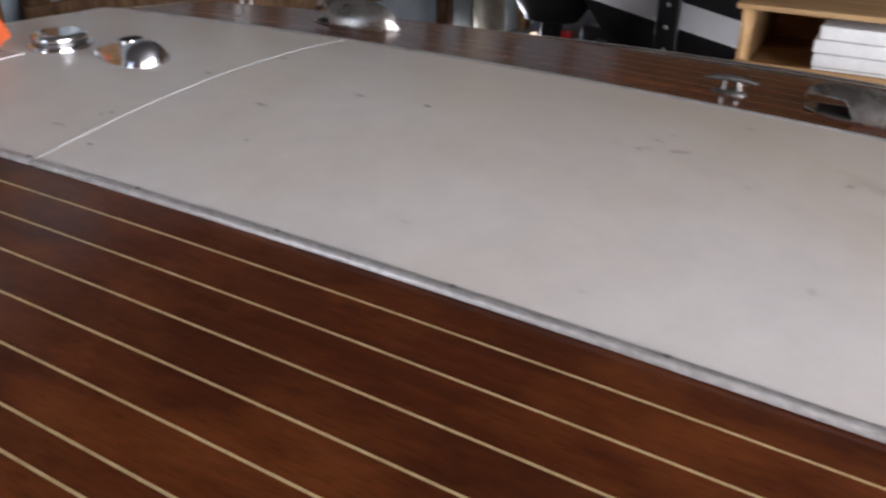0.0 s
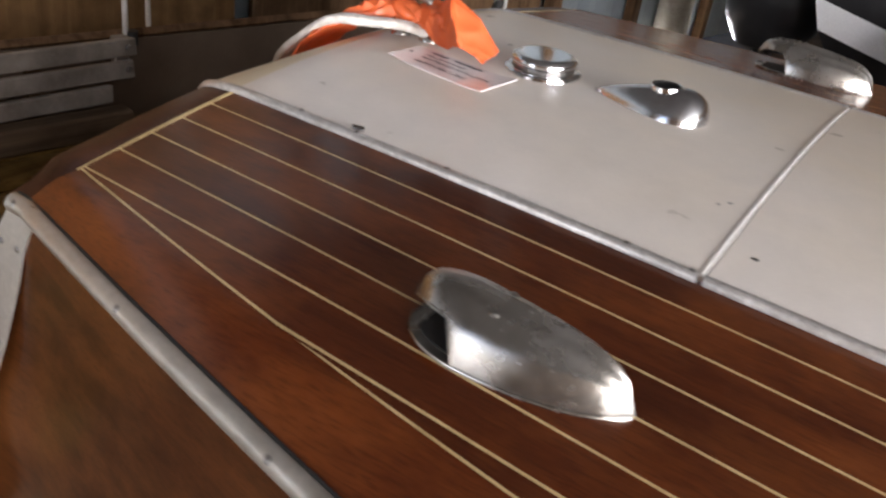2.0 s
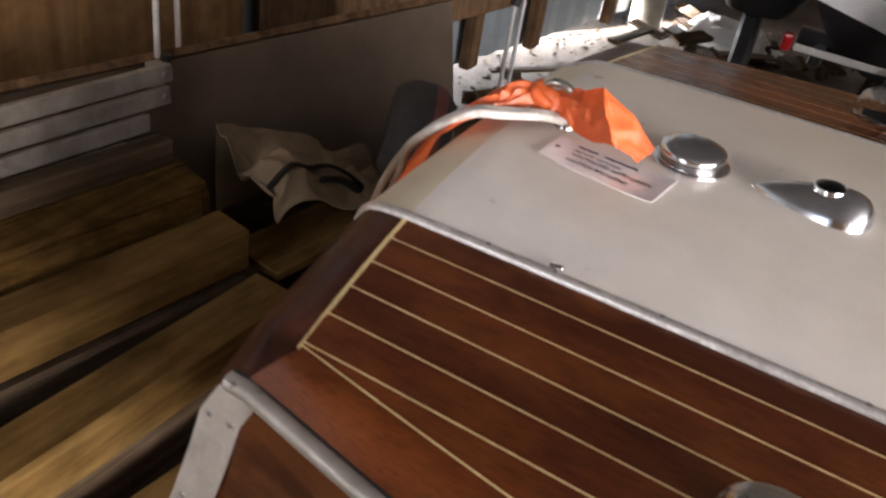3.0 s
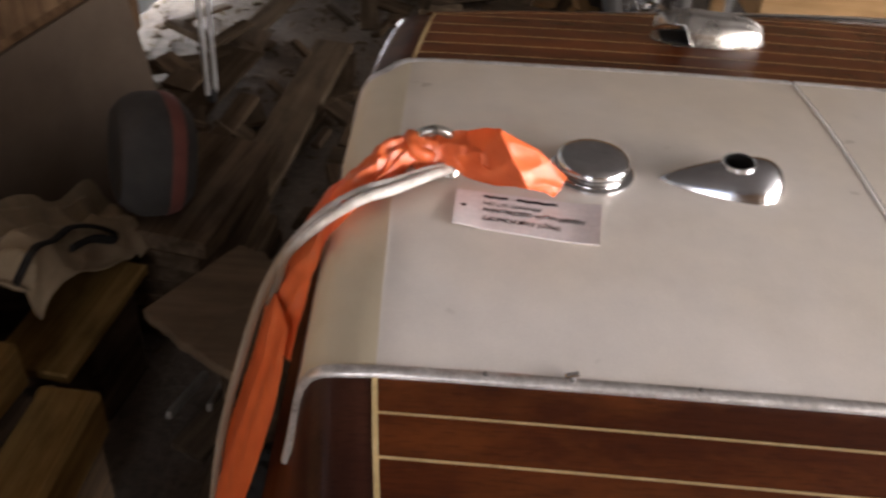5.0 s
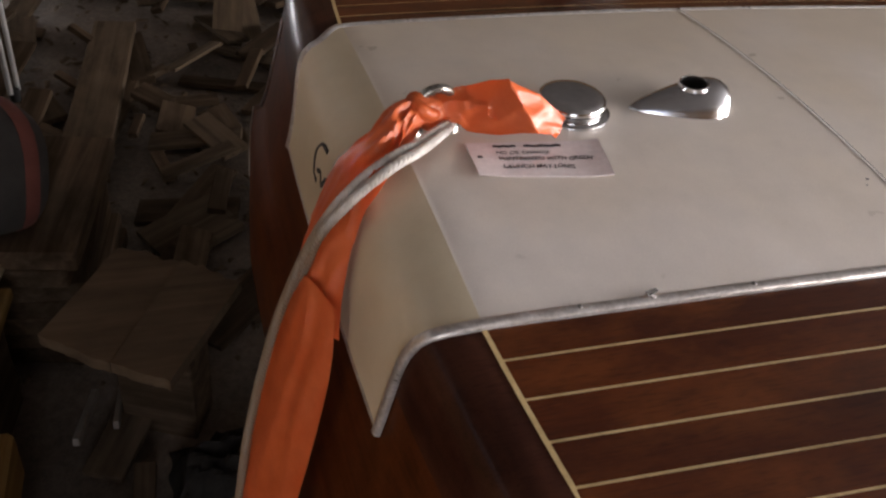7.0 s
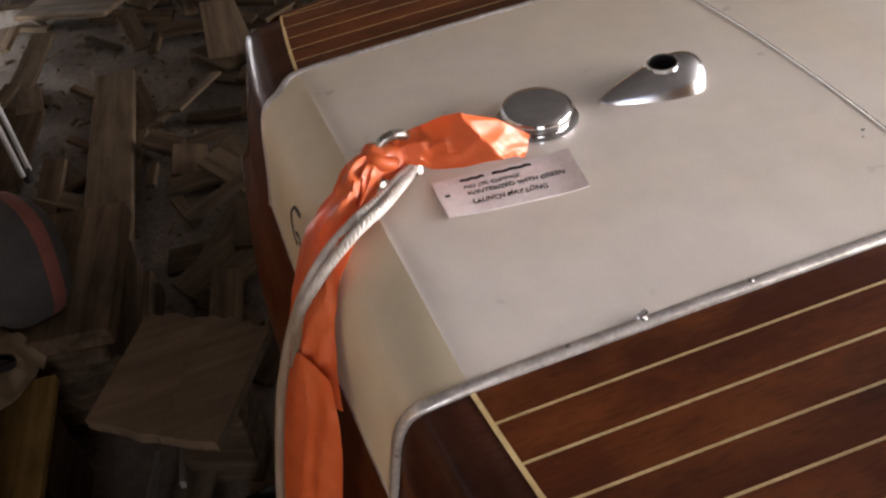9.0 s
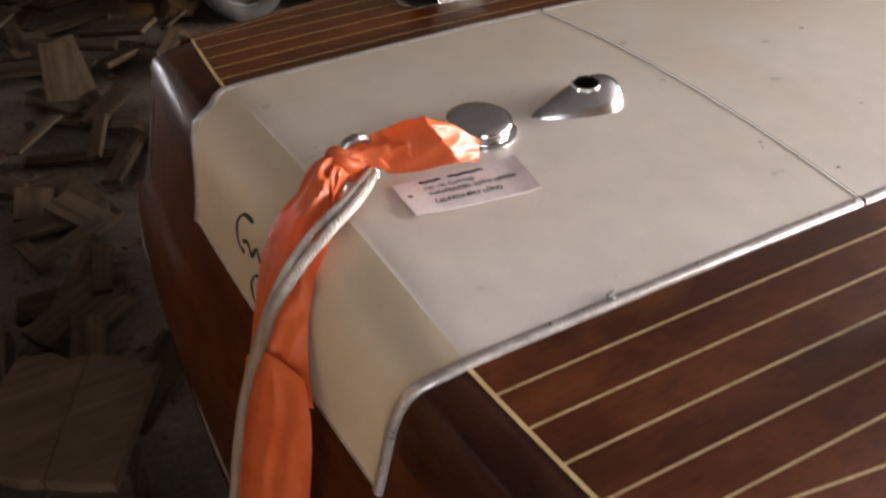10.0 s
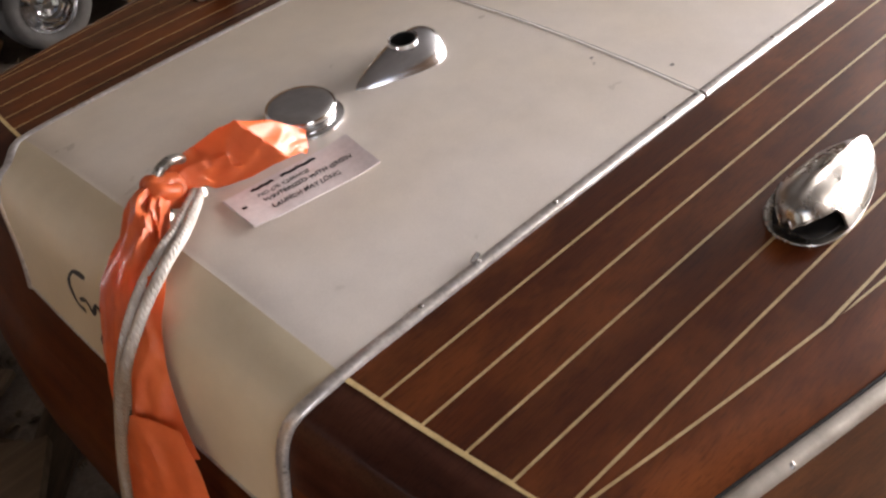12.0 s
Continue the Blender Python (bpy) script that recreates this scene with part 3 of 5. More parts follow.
part("hatch_edging", tube(path, 0.0032, 6), EDGING, boat, "thin aluminium lower edging", True)


def screw(x, y, z, n, r=0.004, parent=None, bright=False):
    m = Matrix.Translation((x, y, z)) @ Vector(n).to_track_quat("Z", "Y").to_matrix().to_4x4()
    return part("screw", lathe([(0.0, 0.0016), (r * 0.6, 0.0013), (r, 0.0), (r, -0.003)], 10, m), ALU if bright else SCREW, parent or boat, "", True)


for s in (-1, 1):
    for x in (0.114, 0.204, 0.338, 0.565, 0.637, 0.84, 1.06, 1.29, 1.52):
        screw(x, YC + s * (hatch_w(x) + 0.0015), 1.2068 + rise(x), (0, s * 0.2, 1), 0.0036 if s < 0 else 0.002)
clipper = box(0.016, 0.006, 0.005, Matrix.Translation((0.203, -0.001, 1.2085 + rise(0.2))) @ Euler((0.3, 0, 0.3)).to_matrix().to_4x4(), 0.001)
part("trim_clip", clipper, CHROME, boat, "small bright bent metal clip")

# rub rails and stern corner bands
for s in (-1, 1):
    path = [Vector((x, YC + s * (half(max(x, 0)) + 0.004), 1.131 + rise(x))) for x in [-0.025 + 5.4 * (i / 60) ** 1.3 for i in range(61)]]
    rail = part("rub_rail", tube(path, 0.0115, 10, 1.0), RAIL, boat, "worn aluminium half-round rub rail", True)
    part("rail_joint", tube([p + Vector((0, -s * 0.0075, 0.0095)) for p in path], 0.0019, 6), HOLE, boat, "black gap along the top of the rail", True)
    for x in (-0.012, 0.227, 0.464, 0.70, 0.94, 1.18, 1.42, 1.66):
        screw(x, YC + s * (half(max(x, 0)) + 0.0125), 1.1375 + rise(x), (0, s, 0.9), 0.0042)
    rows = []
    for i in range(19):
        z = lerp(1.118 if s < 0 else 0.868, 0.36, i / 18)
        k = stern_step(z)
        d = half(0) + flare(z, s)
        x = stern_point(k, d, s).x - 0.004 if z < 1.1 else stern_point(k, d, s).x + 0.012
        rows.append([Vector((x + o, YC + s * (half(max(x + o, 0)) + flare(z, s) + (0.0025 if s < 0 else 0.0008)), z)) for o in ((-0.004, 0.010, 0.030, 0.049) if s < 0 else (0.003, 0.01, 0.024, 0.042))])
    band = part("corner_band", sheet(rows, drop(rows, (0, -s * 0.003, 0))), RAIL, boat, "dented aluminium corner band", True)
    for i, row in enumerate(rows[1:]):
        if i % 3 == 0:
            for q in (0.25, 0.8):
                p = row[0].lerp(row[3], q)
                screw(p.x, p.y + s * 0.001, p.z, (0, s, 0), 0.004)


# ---------------------------------------------------------------- deck fittings
def cowl_vent(x0, yv, mirror=False, length=0.236, wide=0.052, tall=0.05):
    """A low chrome clamshell ventilator: a base plate, and a hood with two mouths aft and a crest running to a pointed nose."""
    yy = 2 * YC - yv if mirror else yv
    n, mcount = 24, 32

    def floor_at(x, y):
        return deck_z(x, abs(y - YC)) - 0.001

    def half_width(t):
        aft = max(1 - (max(0.34 - t, 0) / 0.345) ** 2.3, 0) ** 0.5
        u = max((t - 0.3) / 0.7, 0)
        return wide * aft * (1 - u ** 2.2) ** 0.68 + 0.0015

    def shell(shrink):
        P = []
        for i in range(n + 1):
            # rows lie closer together aft, where the side mouths are cut out
            t = (i / n) ** 1.35
            u = max((t - 0.3) / 0.7, 0)
            w = max(half_width(t) - 0.002 - shrink, 0.001)
            round_aft = lerp(0.52, 1.0, max(1 - (max(0.16 - t, 0) / 0.16) ** 2.4, 0) ** 0.5)
            h = tall * round_aft * (1 - 0.16 * u) * (1 - u ** 6) ** 0.5 + 0.002 - shrink
            cut = lerp(0.74, 1.0, ease((t - 0.23) / 0.07))
            row = []
            for j in range(mcount + 1):
                v = (j / mcount * 2 - 1) * cut
                dome = max(1 - abs(v) ** 2.6, 0) ** 0.66
                facet = 1 - 0.07 * math.exp(-((abs(v) - 0.55) / 0.14) ** 2) * ease((t - 0.15) / 0.3)
                crest = 0.13 * math.exp(-(v / 0.11) ** 2) * ease(t / 0.3)
                dent = 0.0012 * noise.noise(Vector((t * 9, v * 3, yv * 40)))
                x = x0 + length * t
                y = yy + v * w
                row.append(Vector((x, y, floor_at(x, y) + 0.004 + max(h * (dome * facet + crest) + dent * dome, 0.0))))
            P.append(row)
        return P

    outer = shell(0.0)
    vent = part("cowl_vent", sheet(outer, drop(shell(0.0024), (0, 0, -0.0005))), CLOUDY, boat, "cloudy chrome clamshell ventilator with open side mouths", True)
    last = next(i for i in range(n) if (i / n) ** 1.35 > 0.29)
    lip = [outer[i][0] for i in range(last, -1, -1)] + outer[0][1:-1] + [outer[i][-1] for i in range(last + 1)]
    part("lip", tube(lip, 0.0015, 8), CLOUDY, vent, "", True)
    for q in (-0.33, 0.33):
        i, j = n // 2, int((q + 1) / 2 * mcount)
        part("rivet", lathe([(0.0, 0.0014), (0.003, 0.0008), (0.0042, -0.001)], 10, Matrix.Translation(outer[i][j])), CLOUDY, vent, "", True)
    # base plate with a raised rounded rim
    ts = [0.996 * i / 40 for i in range(41)]
    plate = [[Vector((x0 + length * t, yy + v * (half_width(min(t, 0.999)) - 0.001), 0)) for v in (-1, -0.5, 0, 0.5, 1)] for t in ts]
    for row in plate:
        for p in row:
            p.z = floor_at(p.x, p.y) + 0.0035
    part("base_plate", sheet(plate, drop(plate, (0, 0, -0.003))), CLOUDY, vent, "flat chrome base plate")
    rim = [row[0] for row in plate] + [row[4] for row in reversed(plate)] + [plate[0][0]]
    part("rim", tube(rim, 0.0014, 6), CLOUDY, vent, "", True)
    dark = [[Vector((x0 + length * t, yy + v * max(half_width(t) - 0.011, 0.002), 0)) for v in (-1, -0.5, 0, 0.5, 1)] for t in [0.07 + 0.30 * i / 14 for i in range(15)]]
    for row in dark:
        for p in row:
            p.z = floor_at(p.x, p.y) + 0.0058
    part("duct_opening", sheet(dark, drop(dark, (0, 0, -0.002))), HOLE, vent, "black duct opening under the hood")
    return vent


cowl_vent(0.462, -0.236, False, 0.211, 0.046, 0.047)
cowl_vent(0.442, -0.213, True, 0.215, 0.047, 0.05)
cowl_vent(1.515, -0.185, True, 0.285, 0.055, 0.042)

# mooring cleat on the far side deck
KX, KY = 1.385, YC + 0.525
cz = deck_z(KX, 0.53)
cleat = part("deck_cleat", lathe([(0.0, 0.009), (0.014, 0.009), (0.02, 0.005), (0.022, 0.0), (0.0, 0.0)], 20, Matrix.Translation((KX, KY, cz)) @ Matrix.Diagonal((1.5, 0.8, 1, 1))), SCREW, boat, "small dull chrome mooring cleat", True)
part("horn", tube([(KX - 0.046, KY, cz + 0.024), (KX - 0.026, KY, cz + 0.028), (KX, KY, cz + 0.029), (KX + 0.026, KY, cz + 0.028), (KX + 0.046, KY, cz + 0.024)], 0.006, 10, 1.0, [0.003, 0.006, 0.007, 0.006, 0.003]), SCREW, cleat, "", True)
for o in (-0.015, 0.015):
    part("stem", tube([(KX + o, KY, cz + 0.003), (KX + o * 0.8, KY, cz + 0.028)], 0.006, 10), SCREW, cleat, "", True)

# fuel filler cap
CAPX, CAPY = 0.26, 0.369
cm = Matrix.Translation((CAPX, CAPY, hatch_z(CAPX, CAPY) - 0.001)) @ Euler((0.0, -0.02, 0)).to_matrix().to_4x4()
cap = part("filler_cap", lathe([(0.0, 0.0275), (0.034, 0.0273), (0.0425, 0.0266), (0.0475, 0.0245), (0.0498, 0.0212), (0.0502, 0.0178), (0.0492, 0.0142), (0.0462, 0.0118), (0.0452, 0.0095), (0.0452, 0.0)], 48, cm), CHROME, boat, "round polished chrome fuel filler cap", True)
part("flange", lathe([(0.044, 0.0075), (0.0535, 0.0068), (0.0575, 0.004), (0.0582, 0.0), (0.044, 0.0)], 48, cm), CHROME, cap, "", True)
part("gasket", lathe([(0.0458, 0.0125), (0.0475, 0.011), (0.0475, 0.0085), (0.0458, 0.0075)], 48, cm), SCREW, cap, "", True)


# teardrop socket of the stern light
def tear(x0, x1, yv, wide, tall, hx, hr):
    P = []
    n, m = 40, 36
    for i in range(n + 1):
        t = i / n
        w = wide * t ** 0.66 * max(1 - t ** 5, 0) ** 0.55 / 0.70
        h = tall * t ** 0.66 * max(1 - t ** 7, 0) ** 0.5 / 0.80
        row = []
        for j in range(m + 1):
            v = j / m * 2 - 1
            y = yv + v * max(w, 0.001)
            x = lerp(x0, x1, t)
            row.append(Vector((x, y, hatch_z(x, y) + h * max(1 - abs(v) ** 2.2, 0) ** 0.75 - 0.0005)))
        P.append(row)
    bm = sheet(P)
    bad = [f for f in bm.faces if (f.calc_center_median().xy - Vector((hx, yv))).length < hr]
    top = max(v.co.z for v in bm.verts)
    bmesh.ops.delete(bm, geom=bad, context="FACES")
    return bm, top


bm, ztop = tear(0.352, 0.52, 0.362, 0.045, 0.041, 0.452, 0.0215)
light = part("stern_light_base", bm, SATIN, boat, "teardrop chrome stern light base with an empty socket", True)
hm = Matrix.Translation((0.452, 0.362, ztop - 0.0035)) @ Euler((0, -0.06, 0)).to_matrix().to_4x4()
part("socket_rim", lathe([(0.0232, -0.005), (0.0222, 0.0008), (0.0208, 0.0018), (0.0196, 0.0008), (0.0192, -0.03)], 32, hm), CHROME, light, "", True)
part("socket_bore", lathe([(0.0191, 0.0), (0.019, -0.024), (0.0, -0.0245)], 24, hm), HOLE, light, "dark empty socket", True)

# lifting eye and its two feet, half hidden by the tape
hz = hatch_z(0.045, 0.345)
ring = part("lifting_eye", tube(spline([(0.067, 0.350, hz - 0.002), (0.0700, 0.350, hz + 0.03), (0.068, 0.348, hz + 0.050), (0.058, 0.344, hz + 0.062), (0.042, 0.341, hz + 0.066), (0.026, 0.341, hz + 0.058), (0.017, 0.343, hz + 0.038), (0.015, 0.344, hz - 0.002)], 6), 0.0066, 12), CLOUDY, boat, "chrome lifting eye", True)
for fx, fy in ((0.067, 0.348), (0.014, 0.345)):
    part("foot", lathe([(0.0, 0.014), (0.010, 0.013), (0.015, 0.008), (0.017, 0.0), (0.0, 0.0)], 20, Matrix.Translation((fx, fy, hatch_z(fx, fy) - 0.0005))), CLOUDY, ring, "", True)


# dark brush marks on the stern panel, and small dark flecks on the hatch
def panel_point(y, z, lift):
    """The point of the stern panel at y and height z."""
    k = next(n + (STERN[n][1] - z) / (STERN[n][1] - STERN[n + 1][1]) for n in range(len(STERN) - 1) if STERN[n + 1][1] <= z)
    t = k / KLOW
    w = HATCH - 0.016 * ease((t - 0.1) / 0.9) ** 0.9 - (0.04 * ease(k / 2.5) + 0.03 * ease((k - 4) / 4))
    return wrap_point(k, (y - YC) / w, lift)


for stroke in (((0.405, 1.164), (0.437, 1.158), (0.456, 1.132), (0.446, 1.106), (0.425, 1.104)), ((0.432, 1.118), (0.412, 1.126), (0.398, 1.114), (0.382, 1.136), (0.366, 1.124), (0.35, 1.146), (0.334, 1.14)), ((0.352, 1.100), (0.378, 1.094), (0.392, 1.072), (0.380, 1.052), (0.358, 1.050))):
    mid = spline([(0, y, z) for y, z in stroke], 5)
    P = []
    for i, p in enumerate(mid):
        t = (mid[min(i + 1, len(mid) - 1)] - mid[max(i - 1, 0)]).normalized()
        wd = 0.0026 + 0.001 * math.sin(i * 0.7)
        P.append([panel_point(p.y - t.z * q * wd, p.z + t.y * q * wd, 0.0062) for q in (-1, 1)])
    part("brush_mark", sheet(P, drop(P, (0.002, 0, -0.001))), INK, boat, "dark painted brush stroke")
for fx, fy, r in ((0.622, 0.150, 0.0024), (0.612, 0.138, 0.0016), (0.681, 0.053, 0.0032), (1.02, 0.41, 0.004), (0.87, 0.16, 0.0018)):
    part("fleck", lathe([(0.0, 0.0009), (r, 0.0006), (r, -0.001)], 9, Matrix.Translation((fx, fy, hatch_z(fx, fy))) @ Matrix.Diagonal((1.3, 0.8, 1, 1))), SCREW, boat, "", True)

# ---------------------------------------------------------------- tag, tape and rope
TAG = [Vector((0.073, 0.231)), Vector((0.252, 0.203)), Vector((0.264, 0.284)), Vector((0.078, 0.305))]


def tag_point(u, v, lift):
    a = TAG[0].lerp(TAG[1], u)
    b = TAG[3].lerp(TAG[2], u)
    p = a.lerp(b, v)
    curl = 0.004 * max(u - 0.75, 0) ** 2 * 16 + 0.003 * (1 - v) * ease((0.25 - u) / 0.25)
    return Vector((p.x, p.y, hatch_z(p.x, p.y) + 0.0012 + curl + lift))


tag = thing("paper_tag", (0.17, 0.26, hatch_z(0.17, 0.26)), "white laminated paper tag with handwriting lying on the hatch", "tag")
P = [[tag_point(i / 16, j / 6, 0.0008) for j in range(7)] for i in range(17)]
part("card", sheet(P, drop(P, (0, 0, -0.0014))), CARD, tag, "", True)
P = [[tag_point(lerp(0.045, 0.08, i / 2), lerp(0.52, 0.58, j / 2), 0.0012) for j in range(3)] for i in range(3)]
part("eyelet", sheet(P, drop(P, (0, 0, -0.0006))), INK, tag, "dark eyelet")


def writing(text, u0, u1, v0, h):
    cu = bpy.data.curves.new("writing", "FONT")
    cu.body, cu.size, cu.shear, cu.offset = text, 1.0, 0.25, 0.022
    tmp = bpy.data.objects.new("writing", cu)
    me = bpy.data.meshes.new_from_object(tmp)
    bpy.data.objects.remove(tmp)
    xs = [v.co.x for v in me.vertices]
    w = max(xs)
    for v in me.vertices:
        u = lerp(u0, u1, v.co.x / w)
        wob = 0.07 * math.sin(v.co.x * 2.3 + len(text)) + 0.05 * math.sin(v.co.x * 5.1)
        v.co = tag_point(u, v0 + h * (v.co.y + wob) / 0.72, 0.0016)
    me.materials.append(INK)
    ob = new("handwriting", me)
    ob.parent = tag
    ob.location = -tag.location
    return tagged(ob, "black handwriting")


for u0, u1 in ((0.19, 0.36), (0.42, 0.70)):
    P = [[tag_point(lerp(u0, u1, i / 8), 0.835 + 0.065 * j + 0.015 * math.sin(i * 2), 0.0014) for j in range(2)] for i in range(9)]
    part("ink_bar", sheet(P, drop(P, (0, 0, -0.0004))), INK, tag, "plain ink bar")
writing("NO OIL CHANGE", 0.19, 0.60, 0.63, 0.085)
writing("WINTERIZED WITH GREEN", 0.19, 0.90, 0.45, 0.10)
writing("LAUNCH MAY LONG", 0.20, 0.74, 0.22, 0.11)


def cloth(rows_lr, n_along, n_across, wrinkle, seed, calm=1.0, thick=0.0006):
    """A crumpled strip of tape through rows of left, middle and right points; it grows calmer along its length."""
    cols = [spline([r[c] for r in rows_lr], n_along) for c in range(3)]
    P = []
    for i in range(len(cols[0])):
        s = i / n_along
        amp = wrinkle * max(1 - s / (len(rows_lr) - 1) * calm, 0.12) * min(s + 0.3, 1)
        row = []
        for j in range(n_across + 1):
            v = j / n_across
            a, b, c = cols[0][i], cols[1][i], cols[2][i]
            p = a * (1 - v) * (1 - 2 * v) + b * 4 * v * (1 - v) + c * v * (2 * v - 1)
            fold = 1 - 2.6 * abs(noise.noise(Vector((v * 3.6 + s * 0.35 + seed, s * 0.5, seed))))
            crease = 1 - 2.6 * abs(noise.noise(Vector((v * 5.0 - s * 0.8 + seed, s * 1.3, seed + 4))))
            row.append(p + Vector((-0.3, -0.5, 0.8)) * (fold * amp + crease * amp * 0.5))
        P.append(row)
    return sheet(P, drop(P, (thick * 0.4, thick * 0.5, -thick)))


tape = thing("orange_tape", (0.03, 0.34, 1.22), "knotted orange plastic flagging tape tied to the lifting eye", "tape")
upper = [
    ((0.010, 0.356, 1.266), (0.014, 0.336, 1.278), (0.026, 0.322, 1.258)),
    ((-0.018, 0.356, 1.250), (-0.010, 0.325, 1.272), (0.004, 0.300, 1.244)),
    ((-0.045, 0.345, 1.228), (-0.034, 0.300, 1.258), (-0.024, 0.262, 1.238)),
    ((-0.088, 0.335, 1.190), (-0.075, 0.280, 1.222), (-0.055, 0.225, 1.228)),
    ((-0.122, 0.298, 1.152), (-0.108, 0.250, 1.178), (-0.082, 0.212, 1.185)),
    ((-0.142, 0.272, 1.115), (-0.132, 0.238, 1.130), (-0.098, 0.200, 1.135)),
    ((-0.157, 0.258, 1.072), (-0.145, 0.222, 1.085), (-0.110, 0.180, 1.090)),
    ((-0.168, 0.252, 1.030), (-0.152, 0.200, 1.040), (-0.118, 0.152, 1.045)),
]
part("long_tail", cloth(upper, 8, 26, 0.011, 3.1, 0.8), TAPE, tape, "long creased tail hanging over the stern", True)
lower = [
    ((-0.163, 0.260, 1.064), (-0.148, 0.224, 1.097), (-0.122, 0.168, 1.086)),
    ((-0.174, 0.252, 1.020), (-0.160, 0.198, 1.035), (-0.128, 0.140, 1.035)),
    ((-0.186, 0.247, 0.975), (-0.170, 0.180, 0.975), (-0.142, 0.120, 0.965)),
    ((-0.208, 0.234, 0.900), (-0.191, 0.163, 0.900), (-0.162, 0.100, 0.890)),
    ((-0.235, 0.216, 0.800), (-0.220, 0.140, 0.790), (-0.196, 0.066, 0.780)),
    ((-0.250, 0.165, 0.690), (-0.240, 0.100, 0.685), (-0.226, 0.030, 0.675)),
    ((-0.258, 0.150, 0.500), (-0.252, 0.080, 0.500), (-0.243, 0.010, 0.500)),
    ((-0.258, 0.150, 0.300), (-0.252, 0.080, 0.300), (-0.243, 0.010, 0.300)),
]
part("tail_fold", cloth(lower, 7, 20, 0.005, 6.7, 0.7), TAPE, tape, "flat lower end folded over at a pinch", True)
flag = [
    ((0.034, 0.350, 1.274), (0.036, 0.336, 1.268), (0.040, 0.330, 1.256)),
    ((0.058, 0.352, 1.283), (0.058, 0.334, 1.266), (0.062, 0.330, 1.247)),
    ((0.085, 0.346, 1.292), (0.084, 0.324, 1.266), (0.090, 0.324, 1.238)),
    ((0.108, 0.326, 1.310), (0.114, 0.310, 1.272), (0.128, 0.308, 1.236)),
    ((0.124, 0.304, 1.321), (0.144, 0.284, 1.289), (0.168, 0.276, 1.254)),
    ((0.128, 0.305, 1.320), (0.148, 0.287, 1.289), (0.171, 0.279, 1.253)),
    ((0.174, 0.308, 1.296), (0.180, 0.293, 1.274), (0.187, 0.283, 1.248)),
    ((0.217, 0.303, 1.259), (0.210, 0.294, 1.249), (0.202, 0.285, 1.240)),
]


def folded(rows_lr, n_along, n_across, wrinkle, seed):
    """A strip folded hard at its rows and softly across."""
    P = []
    for i in range(len(rows_lr) - 1):
        for k in range(n_along + (i == len(rows_lr) - 2)):
            t = k / n_along
            a, b, c = [Vector(rows_lr[i][q]).lerp(Vector(rows_lr[i + 1][q]), t) for q in range(3)]
            row = []
            for j in range(n_across + 1):
                v = j / n_across
                p = a * (1 - v) * (1 - 2 * v) + b * 4 * v * (1 - v) + c * v * (2 * v - 1)
                s = i + t
                fold = 1 - 2.6 * abs(noise.noise(Vector((s * 0.8 + seed, v * 2.6 + s * 0.6, seed)))) + 0.4 * noise.noise(Vector((s * 2.2, v * 6.0 - s, seed)))
                calm = 1.0 if s < 4 else 0.25
                row.append(p + Vector((0.2, -0.6, 0.6)) * fold * wrinkle * calm * min(s * 0.6, 1))
            P.append(row)
    return sheet(P, drop(P, (-0.0002, 0.0004, -0.0005)))


part("short_tail", folded(flag, 8, 24, 0.011, 8.4), TAPE, tape, "short tail folded like a flag", True)
# the knot: fat loops round the eye
for c, r, rx, ry, fat in (((0.026, 0.337, 1.266), 0.014, 0.3, 0.5, 0.0135), ((0.034, 0.334, 1.260), 0.012, 1.2, 0.2, 0.0135), ((0.020, 0.343, 1.270), 0.010, -0.4, 0.9, 0.0115)):
    loop = [Vector(c) + Euler((rx, ry, 0.4)).to_matrix() @ Vector((math.cos(a) * r, math.sin(a) * r * 0.8, 0)) for a in [2 * math.pi * k / 24 for k in range(24)]]
    bm = tube(loop + loop[:1], fat, 12, 0.8, [fat + 0.003 * noise.noise(Vector((k * 1.1, r * 90, 1))) for k in range(25)])
    part("knot", bm, TAPE, tape, "tight wrinkled knot", True)

def laid_rope(pts, yarns=4, pitch=0.026, r=0.0064):
    """Yarns twisted round one another along a path."""
    line = [Vector(p) for p in spline(pts, 40)]
    bm = bmesh.new()
    for k in range(yarns):
        run, path = 0.0, []
        for i, p in enumerate(line):
            d = (line[min(i + 1, len(line) - 1)] - line[max(i - 1, 0)]).normalized()
            side = d.cross(Vector((0.3, 0.9, 0.2))).normalized()
            up = side.cross(d)
            if i:
                run += (p - line[i - 1]).length
            a = 2 * math.pi * (run / pitch + k / yarns)
            path.append(p + (side * math.cos(a) + up * math.sin(a)) * r * 0.5)
        yarn = tube(path, r * 0.62, 7)
        me = bpy.data.meshes.new("yarn")
        yarn.to_mesh(me)
        yarn.free()
        bm.from_mesh(me)
        bpy.data.meshes.remove(me)
    return bm


